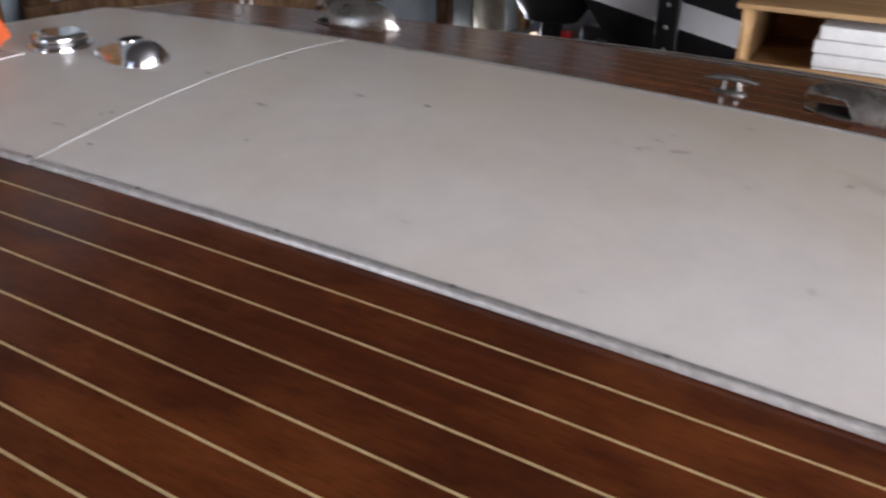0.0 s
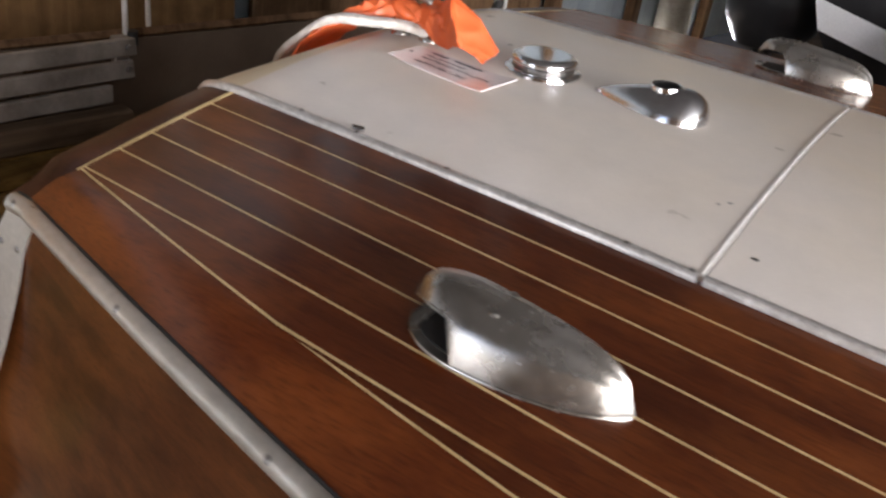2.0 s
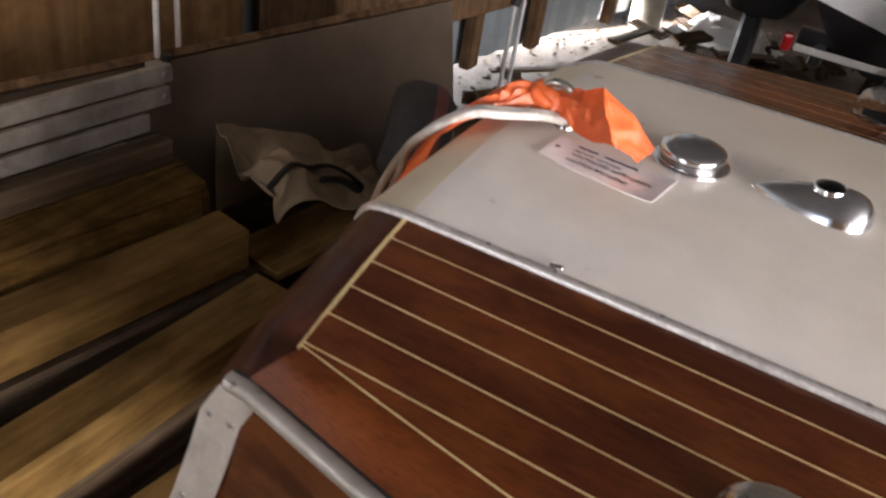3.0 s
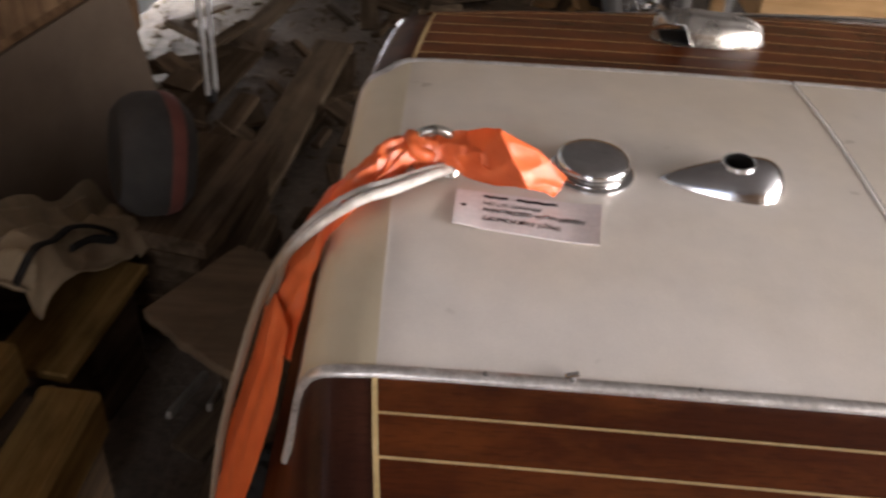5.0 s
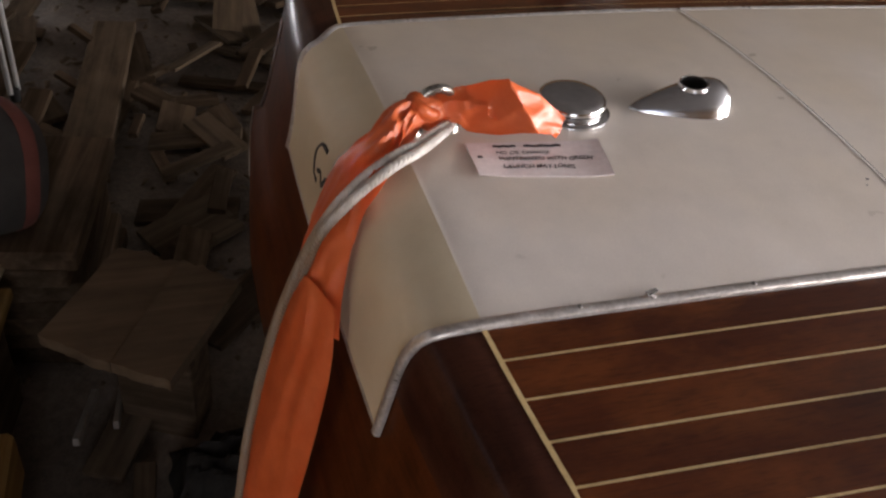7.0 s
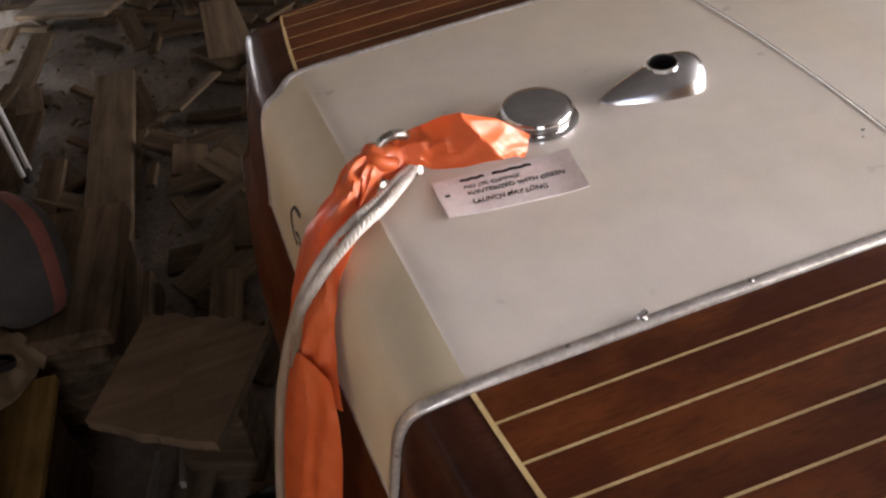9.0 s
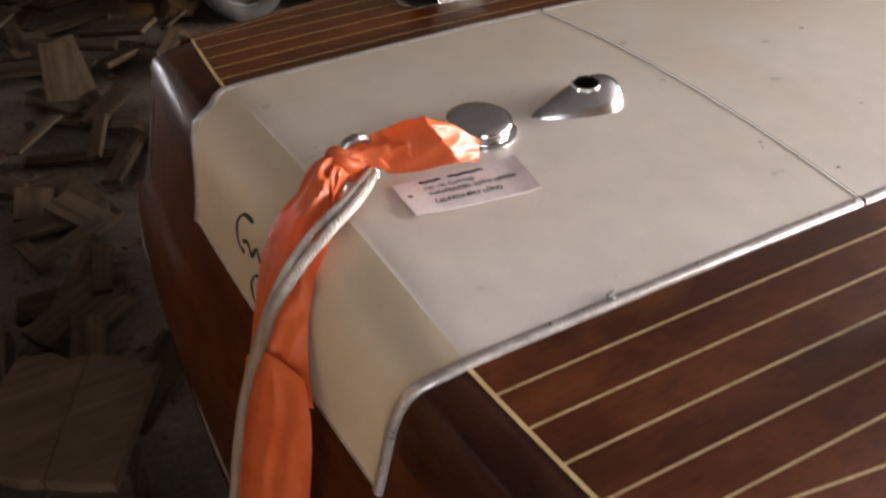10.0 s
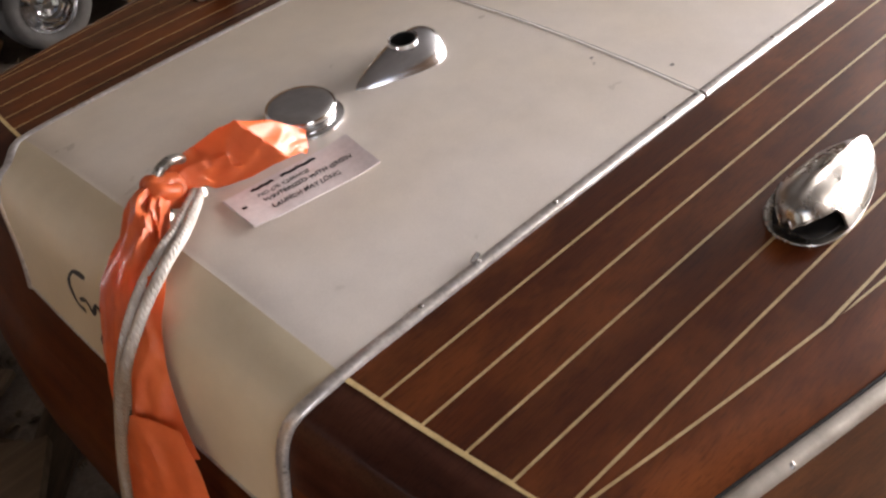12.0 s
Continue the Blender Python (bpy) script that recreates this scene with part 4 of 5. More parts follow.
rope = thing("mooring_rope", (0.05, 0.33, 1.22), "doubled white braided rope running from the lifting eye over the stern", "rope")
for o, low in ((0.0, True), (1.0, False)):
    pts = [(0.066, 0.344 - 0.006 * o, 1.238), (0.045, 0.312 - 0.011 * o, 1.251), (0.0, 0.276 - 0.016 * o, 1.252), (-0.042, 0.253 - 0.018 * o, 1.248), (-0.088, 0.244 - 0.016 * o, 1.216 - 0.003 * o), (-0.130, 0.232 - 0.010 * o, 1.167)]
    if low:
        pts += [(-0.162, 0.222, 1.103), (-0.192, 0.220, 1.006), (-0.226, 0.198, 0.873), (-0.248, 0.18, 0.74), (-0.266, 0.165, 0.56), (-0.27, 0.16, 0.25)]
    else:
        pts += [(-0.146, 0.232, 1.11), (-0.160, 0.236, 1.07)]
    part("rope_strand", laid_rope(pts), ROPE, rope, "", True)

# ---------------------------------------------------------------- the barn
ground = [[Vector((x, y, -0.012)) for y in (-60, -20, -6, 0, 8, 20, 60)] for x in (-60, -20, -6, 0, 9, 20, 60)]
tagged(part("ground", sheet(ground), GRAVEL), "pale gravel yard outside the barn", "ground", kind="structure")
XA, XB, YA, YB = -3.0, 8.0, -3.6, 7.2


def floor_z(x, y):
    return 0.02 * noise.noise(Vector((x * 1.3, y * 1.3, 0))) + 0.008 * noise.noise(Vector((x * 6, y * 6, 3))) + 0.012


P = [[Vector((lerp(XA, XB, i / 150), lerp(YA, YB, j / 150), floor_z(lerp(XA, XB, i / 150), lerp(YA, YB, j / 150)))) for j in range(151)] for i in range(151)]
tagged(part("floor", sheet(P), DIRT, None, "", True), "dark trodden dirt floor of the barn", "floor", kind="structure")


def wall_x(y):
    """The barn wall behind the stern runs slightly askew."""
    return -1.3 + 0.2 * (y - 3.5)


def setting(name, bm, material, label, category="wall"):
    return tagged(part(name, bm, material), label, category, kind="structure")


ang = math.atan2(0.2, 1.0)
# lower wall: corrugated steel raised over a gap where daylight comes in, plank band above
wall_w = []
for i in range(241):
    y = lerp(YA, YB, i / 240)
    o = 0.008 * math.sin(i * math.pi / 2)
    wall_w.append([Vector((wall_x(y) + o, y, z)) for z in (0.10, 0.5, 1.6, 3.2)])
setting("wall_west", sheet(wall_w, drop(wall_w, (-0.012, 0, 0))), METALWALL, "pale blue corrugated steel barn wall")
setting("wall_north", box(XB - XA, 0.12, 3.2, Matrix.Translation(((XA + XB) / 2, YB, 0)), 0.01), STUD, "dark brown boarded barn wall")
# out-of-view south walls; the stern gap is made for the added fill lamp
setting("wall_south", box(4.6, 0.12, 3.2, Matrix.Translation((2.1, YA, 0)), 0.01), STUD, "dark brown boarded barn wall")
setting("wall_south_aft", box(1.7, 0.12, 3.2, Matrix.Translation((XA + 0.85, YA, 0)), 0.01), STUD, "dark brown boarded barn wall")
setting("wall_south_forward", box(2.0, 0.12, 3.2, Matrix.Translation((XB - 1.0, YA, 0)), 0.01), STUD, "dark brown boarded barn wall")
setting("wall_east", box(0.12, 6.3, 3.2, Matrix.Translation((XB, YB - 3.15, 0)), 0.01), STUD, "dark brown boarded barn wall")
setting("wall_east_near", box(0.12, 0.7, 3.2, Matrix.Translation((XB, YA + 0.35, 0)), 0.01), STUD, "dark brown boarded barn wall")
setting("ceiling", box(XB - XA + 0.6, YB - YA + 0.4, 0.1, Matrix.Translation(((XA + XB) / 2, (YA + YB) / 2, 3.2)), 0.01), ROOFTIN, "dark roof sheeting", "ceiling")
for y, w in ((1.75, 0.11), (2.15, 0.1), (2.6, 0.11), (3.05, 0.1), (3.6, 0.11), (4.4, 0.11), (5.3, 0.11), (6.2, 0.11), (1.2, 0.11)):
    st = part("wall_stud", box(0.06, w, 3.08, Matrix.Translation((wall_x(y) + 0.05, y, 0.1)), 0.004), STUD)
    tagged(st, "brown timber stud on the steel barn wall", "stud", "wall studs", "structure")
for z0, z1, ya, yb in ((0.56, 0.80, 3.45, 7.0), (0.40, 0.86, 1.65, 3.42), (1.25, 1.4, 1.65, 7.0)):
    c = (ya + yb) / 2
    bm = box(0.03, yb - ya, z1 - z0, Matrix.Translation((wall_x(c) + 0.097, c, z0)) @ Euler((0, 0, -ang)).to_matrix().to_4x4(), 0.004)
    tagged(part("wall_girt", bm, STUD), "brown horizontal board across the wall studs", "board", "wall boards", "structure")
bm = box(0.014, 3.2, 2.0, Matrix.Translation((wall_x(0.0) + 0.11, 0.0, 0.5)) @ Euler((0, 0, -ang)).to_matrix().to_4x4(), 0.002)
tagged(part("plywood_sheet", bm, PLY), "tan plywood sheet fixed to the barn wall", "plywood", kind="structure")


def beam(name, a, b, w, h, material, label, category, group="", twist=0.0, bevel=0.004):
    """A board or post from a to b."""
    a, b = Vector(a), Vector(b)
    q = (b - a).to_track_quat("X", "Z").to_matrix().to_4x4()
    bm = box((b - a).length, w, h, Matrix.Translation((0, 0, -h / 2)), bevel)
    me_ob = part(name, bm, material)
    me_ob.matrix_world = Matrix.Translation((a + b) / 2) @ q @ Matrix.Rotation(twist, 4, "X")
    return tagged(me_ob, label, category, group)


# sheet of hardboard leaning in front of the wall, with its dark top edge
def quad_slab(corners, th):
    c = [Vector(p) for p in corners]
    P = [[c[0].lerp(c[1], i / 6).lerp(c[3].lerp(c[2], i / 6), j / 6) for j in range(7)] for i in range(7)]
    nrm = (c[1] - c[0]).cross(c[3] - c[0]).normalized()
    return sheet(P, drop(P, nrm * th))


panel = thing("hardboard_sheet", (-0.85, 1.0, 0.0), "dull brown hardboard sheet leaning on edge behind the boat", "board")
part("board", quad_slab([(-1.36, -0.2, 0.0), (-0.87, 2.06, 0.0), (-0.94, 1.93, 0.8), (-1.46, -0.2, 0.8)], 0.012), HARDBOARD, panel)
part("edge_strip", tube([(-1.466, -0.2, 0.81), (-0.946, 1.93, 0.81)], 0.016, 4), STUD, panel, "dark red-brown edge strip")

# white slatted rack standing on the plank crate, its lower slats broken short
rack = thing("slatted_rack", (-1.2, 0.33, 0.589), "chipped white slatted rack with broken slats on the plank crate", "rack")
ra, rb = Vector((-1.142, 0.76, 0)), Vector((-1.337, -0.475, 0))
rdir = (rb - ra).normalized()
ryaw = math.atan2(rdir.y, rdir.x)
for i, short in enumerate((0.0, 0.006, 0.075, 0.14)):
    a = ra + rdir * short
    mid = (a + rb) / 2 + Vector((0, 0, 0.781 - 0.063 * i))
    bm = box((rb - a).length, 0.018, 0.05, Matrix.Translation(mid) @ Matrix.Rotation(ryaw, 4, "Z"), 0.003)
    for v in bm.verts:
        if (v.co - a).dot(rdir) < 0.02:
            v.co += rdir * (0.012 * noise.noise(v.co * 60) + 0.2 * short * (v.co.z - mid.z - 0.025))
    part("slat", bm, WHITEPAINT, rack, "chipped white slat" if i < 2 else "chipped white slat broken off short")
for q, z0 in ((0.026, 0.72), (0.97, 0.589)):
    p = ra.lerp(rb, q) + Vector((-0.022, 0.004, z0))
    part("post", box(0.045, 0.026, 0.832 - z0, Matrix.Translation(p) @ Matrix.Rotation(ryaw, 4, "Z"), 0.004), WHITEPAINT, rack)
for q in (0.22, 0.6):
    p = ra.lerp(rb, q) + Vector((-0.022, 0.004, 0.589))
    part("post", box(0.045, 0.026, 0.21, Matrix.Translation(p) @ Matrix.Rotation(ryaw, 4, "Z"), 0.004), TIMBER, rack, "dark bare post")
for i in range(2):
    p = ra.lerp(rb, 0.02) + Vector((0.011, -0.003, 0.808 - 0.063 * i))
    m = Matrix.Translation(p) @ Vector((0.98, -0.16, 0)).to_track_quat("Z", "Y").to_matrix().to_4x4()
    part("bolt", lathe([(0.0, 0.006), (0.007, 0.005), (0.009, 0.0)], 10, m), SCREW, rack, "", True)

# steel rods hanging from the roof
for name_pts in (((-0.728, 2.02, 0.38), (-0.743, 2.06, 3.2), (-0.708, 2.05, 0.38), (-0.713, 2.09, 3.2)), ((-1.212, 0.787, 0.815), (-1.255, 0.835, 3.2), (-1.22, 0.875, 0.68), (-1.26, 0.885, 3.2))):
    a, b, c, d = [Vector(p) for p in name_pts]
    rods = thing("hanging_rods", (b + d) / 2, "pair of thin bright steel rods hanging from the barn roof", "rods", "hanging rods")
    part("rod", tube([a, a.lerp(b, 0.5), b], 0.0085, 10), STEEL, rods, "", True)
    part("rod", tube([c, c.lerp(d, 0.5), d], 0.0075, 10), STEEL, rods, "", True)
    part("ferrule", tube([a + Vector((0.01, 0.015, -0.03)), a + Vector((0.01, 0.015, 0.01))], 0.016, 10), RUBBER, rods, "black rubber end piece", True)
    m = a.lerp(b, 0.165)
    part("collar", tube([m - Vector((0, 0, 0.025)), m + Vector((0.008, 0.01, 0.025))], 0.018, 10), RUBBER, rods, "black collar", True)

# plank crate and loose timbers behind the stern
crate = thing("plank_crate", (-1.26, -0.07, 0.0), "tall worn brown plank crate behind the stern", "crate")
cyaw = math.radians(78.6)
cm = Matrix.Translation((-1.26, -0.065, 0)) @ Matrix.Rotation(cyaw, 4, "Z")
for w, z0 in ((0.178, 0.012), (0.178, 0.195), (0.178, 0.378)):
    for side in (-0.148, 0.148):
        part("side_board", box(1.56, 0.024, w, cm @ Matrix.Translation((0, side, z0)), 0.006), CRATEWOOD, crate)
    for end in (-0.79, 0.79):
        part("end_board", box(0.024, 0.32, w, cm @ Matrix.Translation((end, 0, z0)), 0.006), CRATEWOOD, crate)
for side in (-0.11, 0.0, 0.11):
    part("lid_board", box(1.6 - abs(side) * 0.2, 0.105, 0.026, cm @ Matrix.Translation((0.01 * side, side, 0.562)), 0.007, 2), CRATEWOOD, crate)
beam("square_timber", (-1.325, -0.485, 0.623), (-1.095, 0.695, 0.623), 0.06, 0.07, TIMBER, "dark square timber lying on the plank crate", "timber", "loose timbers", 0.0, 0.006)
beam("square_timber", (-1.10, -0.60, 0.435), (-0.865, 0.695, 0.435), 0.135, 0.13, PINE, "yellow square timber lying beside the plank crate", "timber", "loose timbers", 0.0, 0.012)
beam("square_timber", (-1.10, -0.60, 0.185), (-0.865, 0.67, 0.185), 0.17, 0.366, TIMBER, "dark square timber lying on the floor", "timber", "loose timbers", 0.0, 0.01)
beam("square_timber", (-0.81, -0.62, 0.29), (-0.722, 0.695, 0.29), 0.145, 0.14, PINE, "yellow square timber low beside the others", "timber", "loose timbers", 0.0, 0.012)
beam("square_timber", (-0.82, -0.62, 0.11), (-0.728, 0.67, 0.11), 0.13, 0.218, TIMBER, "dark square timber lying on the floor", "timber", "loose timbers", 0.0, 0.01)
beam("low_plank", (-0.60, -0.35, 0.1), (-0.50, 0.40, 0.1), 0.13, 0.176, PINE, "brown plank on edge low beside the timbers", "plank")
beam("pine_offcut", (-0.835, 0.735, 0.345), (-0.775, 1.145, 0.345), 0.195, 0.03, PINE, "wide yellow pine offcut on a dark block", "board", "", 0.0, 0.004)
beam("support_block", (-0.82, 0.90, 0.165), (-0.78, 1.11, 0.165), 0.14, 0.328, TIMBER, "upright dark timber block under the pine offcut", "block")
beam("support_block", (-1.16, 1.16, 0.139), (-0.86, 1.26, 0.139), 0.42, 0.277, TIMBER, "broad dark timber block under crumpled canvas", "block")

# crumpled canvas on the blocks
def heap(cx, cy, z0, rx, ry, h, seed, n=26):
    P = []
    for i in range(n + 1):
        row = []
        for j in range(n + 1):
            u, v = i / n * 2 - 1, j / n * 2 - 1
            r = max(abs(u), abs(v))
            a = 1 - ease((r - 0.45) / 0.55)
            q = Vector((u * 1.0 + v * 0.5 + seed, v * 1.7 - u * 0.3, seed))
            ridge = (1 - 2.4 * abs(noise.noise(q))) * 0.6 + 0.14 * (1 - 2.4 * abs(noise.noise(q * 2.6))) + 0.04 * noise.noise(q * 6.1)
            wob = noise.noise(Vector((u * 2, v * 2, seed + 9))) * 0.14
            row.append(Vector((cx + (u + wob) * rx, cy + (v - wob) * ry, z0 + h * max(0.42 + ridge * 0.75, 0.02) * a)))
        P.append(row)
    return sheet(P, drop(P, (0, 0, -0.006)))


# stiff canvas folded over the blocks: a ridge behind, a valley and a lower ridge in front
BACK = spline([(-1.050, 0.830, 0.660), (-1.030, 1.000, 0.590), (-0.985, 1.190, 0.510), (-0.950, 1.250, 0.445), (-0.900, 1.370, 0.445), (-0.880, 1.410, 0.340)], 8)
FRONT = spline([(-0.915, 0.810, 0.565), (-0.890, 0.880, 0.610), (-0.860, 1.030, 0.530), (-0.830, 1.160, 0.460), (-0.815, 1.270, 0.420), (-0.800, 1.330, 0.290)], 8)


def fold(s, q):
    """A place on the canvas: s along its ridges, q from the back hem (0) to the front hem (1)."""
    i = min(int(s * (len(BACK) - 1)), len(BACK) - 2)
    f = s * (len(BACK) - 1) - i
    b, c = Vector(BACK[i]).lerp(Vector(BACK[i + 1]), f), Vector(FRONT[i]).lerp(Vector(FRONT[i + 1]), f)
    valley = b.lerp(c, 0.55) - Vector((0, 0, 0.085 + 0.03 * math.sin(s * 19)))
    stops = (b + Vector((-0.012, 0.01, 0.28 - b.z)), b, valley, c, c + Vector((0.07, -0.01, -0.035)), c + Vector((0.11, -0.02, -0.11)))
    k = min(int(q * 5), 4)
    p = stops[k].lerp(stops[k + 1], q * 5 - k)
    crease = 1 - 2.2 * abs(noise.noise(Vector((s * 5.0 + q * 1.5, q * 4.0 - s * 2.0, 3.1))))
    if p.y < 1.17:
        p.z = max(p.z, 0.366)
    return p + Vector((0.012, 0.004, 0.026)) * crease * (0.3 if q < 0.25 else 1.0) + Vector((0, 0, 0.006 * noise.noise(Vector((s * 17, q * 13, 1.7)))))


canvas = thing("folded_canvas", (-0.92, 1.11, 0.28), "stiff dusty tan canvas folded over timber blocks", "canvas")
P = [[fold(i / 60, j / 45) for j in range(46)] for i in range(61)]
part("cloth", sheet(P, drop(P, (-0.001, 0, -0.005))), CANVAS, canvas)
tool = thing("strap_loop", (-0.8, 0.96, 0.5), "black webbing strap lying in a loop on the canvas", "strap")
LOOP = [(0.05, 0.78), (0.17, 0.79), (0.30, 0.76), (0.40, 0.71), (0.50, 0.74), (0.56, 0.82), (0.52, 0.88), (0.42, 0.84), (0.32, 0.86)]
part("webbing", tube(spline([fold(s, q) + Vector((0.004, 0, 0.012)) for s, q in LOOP], 6), 0.012, 8, 0.5), BLACKWEB, tool, "", True)

# grey cushion with a red band, standing on a stack of boards
stack_z = 0.0
for i in range(7):
    h = 0.055
    beam("stacked_board", (-0.66 + 0.02 * math.sin(i * 2.1), 1.20, stack_z + h / 2 + 0.02), (-0.58 + 0.02 * math.cos(i), 1.72, stack_z + h / 2 + 0.02), 0.26 - 0.01 * (i % 3), h, TIMBER, "dark weathered board in a short stack", "board", "stacked boards")
    stack_z += h
pad = thing("boat_cushion", (-0.72, 1.325, stack_z + 0.02), "rounded grey boat cushion with a faded red band", "cushion")


def pad_grid(w0, w1, grow):
    P = []
    for i in range(25):
        a = 2 * math.pi * i / 24
        row = []
        for j in range(9):
            v = j / 8
            x = lerp(w0, w1, v)
            rr = (1 - abs(x / 0.11) ** 3 * 0.35) + grow
            cy, cz = math.cos(a), math.sin(a)
            k = (abs(cy) ** 3 + abs(cz) ** 3) ** (-1 / 3)
            row.append(Vector((x, cy * k * 0.17 * rr, 0.18 + cz * k * 0.18 * rr)))
        P.append(row)
    return P


pm = Matrix.Translation((-0.72, 1.325, stack_z + 0.024)) @ Euler((0.0, 0.16, 0.5)).to_matrix().to_4x4() @ Matrix.Diagonal((0.95, 0.74, 0.9, 1))
bm = sheet(pad_grid(-0.1, 0.1, 0.0))
bmesh.ops.holes_fill(bm, edges=bm.edges[:])
bm.transform(pm)
part("pad", bm, GREYPAD, pad, "", True)
bm = sheet(pad_grid(0.025, 0.065, 0.012), drop(pad_grid(0.025, 0.065, -0.01), (0, 0, 0)))
bm.transform(pm)
part("band", bm, REDPAD, pad, "faded red band", True)

# ---------------------------------------------------------------- lumber and scrap over the floor
beam("long_plank", (-0.63, 1.5, 0.075), (-0.435, 3.13, 0.075), 0.17, 0.035, GREYWOOD, "long weathered grey plank lying on the dirt floor", "plank", "scrap boards")
beam("long_plank", (-0.60, 1.9, 0.035), (-0.35, 2.9, 0.035), 0.09, 0.03, TIMBER, "dark plank under a longer grey one", "plank", "scrap boards")
SCRAPS = (
    ((-0.34, 2.23), (-0.02, 2.17), 0.09, 0.07, GREYWOOD), ((-0.40, 1.82), (-0.08, 1.75), 0.12, 0.05, TIMBER),
    ((-0.30, 1.70), (-0.10, 1.98), 0.10, 0.06, TIMBER), ((-0.78, 4.12), (-0.35, 3.78), 0.24, 0.10, GREYWOOD), ((-0.27, 3.80), (-0.04, 3.98), 0.16, 0.12, GREYWOOD),
    ((0.47, 3.99), (0.84, 3.76), 0.15, 0.05, FRESHPINE), ((0.30, 3.78), (0.55, 3.55), 0.16, 0.10, GREYWOOD), ((-0.90, 3.1), (-0.72, 3.75), 0.11, 0.05, GREYWOOD),
    ((-1.0, 2.4), (-0.85, 3.0), 0.22, 0.06, TIMBER), ((-0.2, 2.7), (0.15, 2.55), 0.06, 0.04, TIMBER), ((-0.25, 1.2), (0.0, 1.45), 0.13, 0.04, TIMBER),
    ((-0.52, 0.78), (-0.36, 1.1), 0.10, 0.06, GREYWOOD), ((-0.45, 0.35), (-0.42, 0.78), 0.05, 0.05, GREYWOOD), ((-0.53, 1.03), (-0.565, 0.82), 0.016, 0.12, WHITEPAINT), ((-0.465, 1.05), (-0.478, 0.87), 0.014, 0.10, WHITEPAINT), ((-0.34, 0.52), (-0.15, 0.60), 0.14, 0.05, STUD), ((-0.31, 2.0), (-0.06, 2.08), 0.05, 0.09, GREYWOOD), ((-0.36, 1.62), (-0.12, 1.75), 0.2, 0.05, GREYWOOD),
)
for (xa, ya), (xb, yb), w, z, matl in SCRAPS:
    beam("scrap_board", (xa, ya, z * 0.45 + 0.012), (xb, yb, z + 0.012), w, 0.022, matl, "weathered scrap board lying on the dirt floor", "board", "scrap boards", random.uniform(-0.05, 0.05), 0.002)
# two broad boards lying side by side on dark blocks
for corners, z in ((((-0.595, 0.86), (-0.456, 0.747), (-0.29, 1.048), (-0.426, 1.133)), 0.452), (((-0.452, 0.742), (-0.338, 0.664), (-0.162, 0.944), (-0.286, 1.044)), 0.462)):
    slab = thing("broad_board", (corners[0][0], corners[0][1], z - 0.03), "short broad dusty brown board lying on a dark block", "board", "broad boards")
    c = [Vector((x, y, z)) for x, y in corners]
    P = [[c[0].lerp(c[1], i / 12).lerp(c[3].lerp(c[2], i / 12), j / 14) for j in range(15)] for i in range(13)]
    for row in P:
        row[0] += Vector((0.004, 0.008, 0)) * noise.noise(row[0] * 38)
        row[-1] += Vector((0.008, 0.016, 0)) * noise.noise(row[-1] * 45)
        for p in row:
            p.z += 0.004 * noise.noise(p * 9)
    part("plank", sheet(P, drop(P, (0, 0, -0.03))), SLAB, slab, "", True)
beam("support_block", (-0.44, 1.00, 0.208), (-0.27, 0.92, 0.208), 0.12, 0.415, TIMBER, "upright dark block under broad boards", "block")
rags = thing("dark_rags", (-0.24, 0.73, 0.02), "dark crumpled rags on the dirt floor under the stern", "rags")
part("cloth", heap(-0.24, 0.73, 0.02, 0.13, 0.11, 0.13, 7.3, 24), BLACKWEB, rags)
# two split shingles propped against each other
beam("split_shingle", (0.02, 3.02, 0.02), (0.06, 3.12, 0.30), 0.13, 0.012, GREYWOOD, "pale split shingle propped upright on the floor", "shingle", "split shingles", 0.3, 0.001)
beam("split_shingle", (0.13, 3.06, 0.02), (0.08, 3.13, 0.31), 0.11, 0.012, GREYWOOD, "pale split shingle propped upright on the floor", "shingle", "split shingles", -0.5, 0.001)
rng = random.Random(5)
for i in range(150):
    x, y = rng.uniform(-1.15, 0.75), rng.uniform(1.15, 5.2)
    if x > wall_x(y) + 0.2 and not (x > -0.05 and y < 1.35):
        a, ln = rng.uniform(0, math.pi), rng.uniform(0.08, 0.42)
        z = 0.02 + rng.uniform(0.0, 0.07)
        dx, dy = math.cos(a) * ln / 2, math.sin(a) * ln / 2
        beam("scrap_board", (x - dx, y - dy, z), (x + dx, y + dy, z + rng.uniform(-0.01, 0.05)), rng.uniform(0.03, 0.13), rng.uniform(0.012, 0.03), rng.choice((TIMBER, TIMBER, GREYWOOD)), "weathered scrap board lying on the dirt floor", "board", "scrap boards", rng.uniform(-0.3, 0.3), 0.002)
# chips and bark between them
bm = bmesh.new()
for i in range(1500):
    x, y = rng.uniform(-1.5, 1.2), rng.uniform(1.1, 5.6)
    s = rng.uniform(0.008, 0.03)
    m = Matrix.Translation((x, y, floor_z(x, y) + 0.004)) @ Euler((rng.uniform(-0.5, 0.5), rng.uniform(-0.5, 0.5), rng.uniform(0, 6))).to_matrix().to_4x4()
    q = [bm.verts.new(m @ Vector(c)) for c in ((-s, -s * 0.4, 0), (s, -s * 0.3, 0), (s * 0.8, s * 0.4, 0.004), (-s * 0.7, s * 0.5, 0.003), (0, 0, 0.009))]
    for a, b in ((0, 1), (1, 2), (2, 3), (3, 0)):
        bm.faces.new((q[a], q[b], q[4]))
tagged(part("wood_chips", bm, GREYWOOD), "wood chips and bark strewn over the dirt", "chips", kind="stuff")

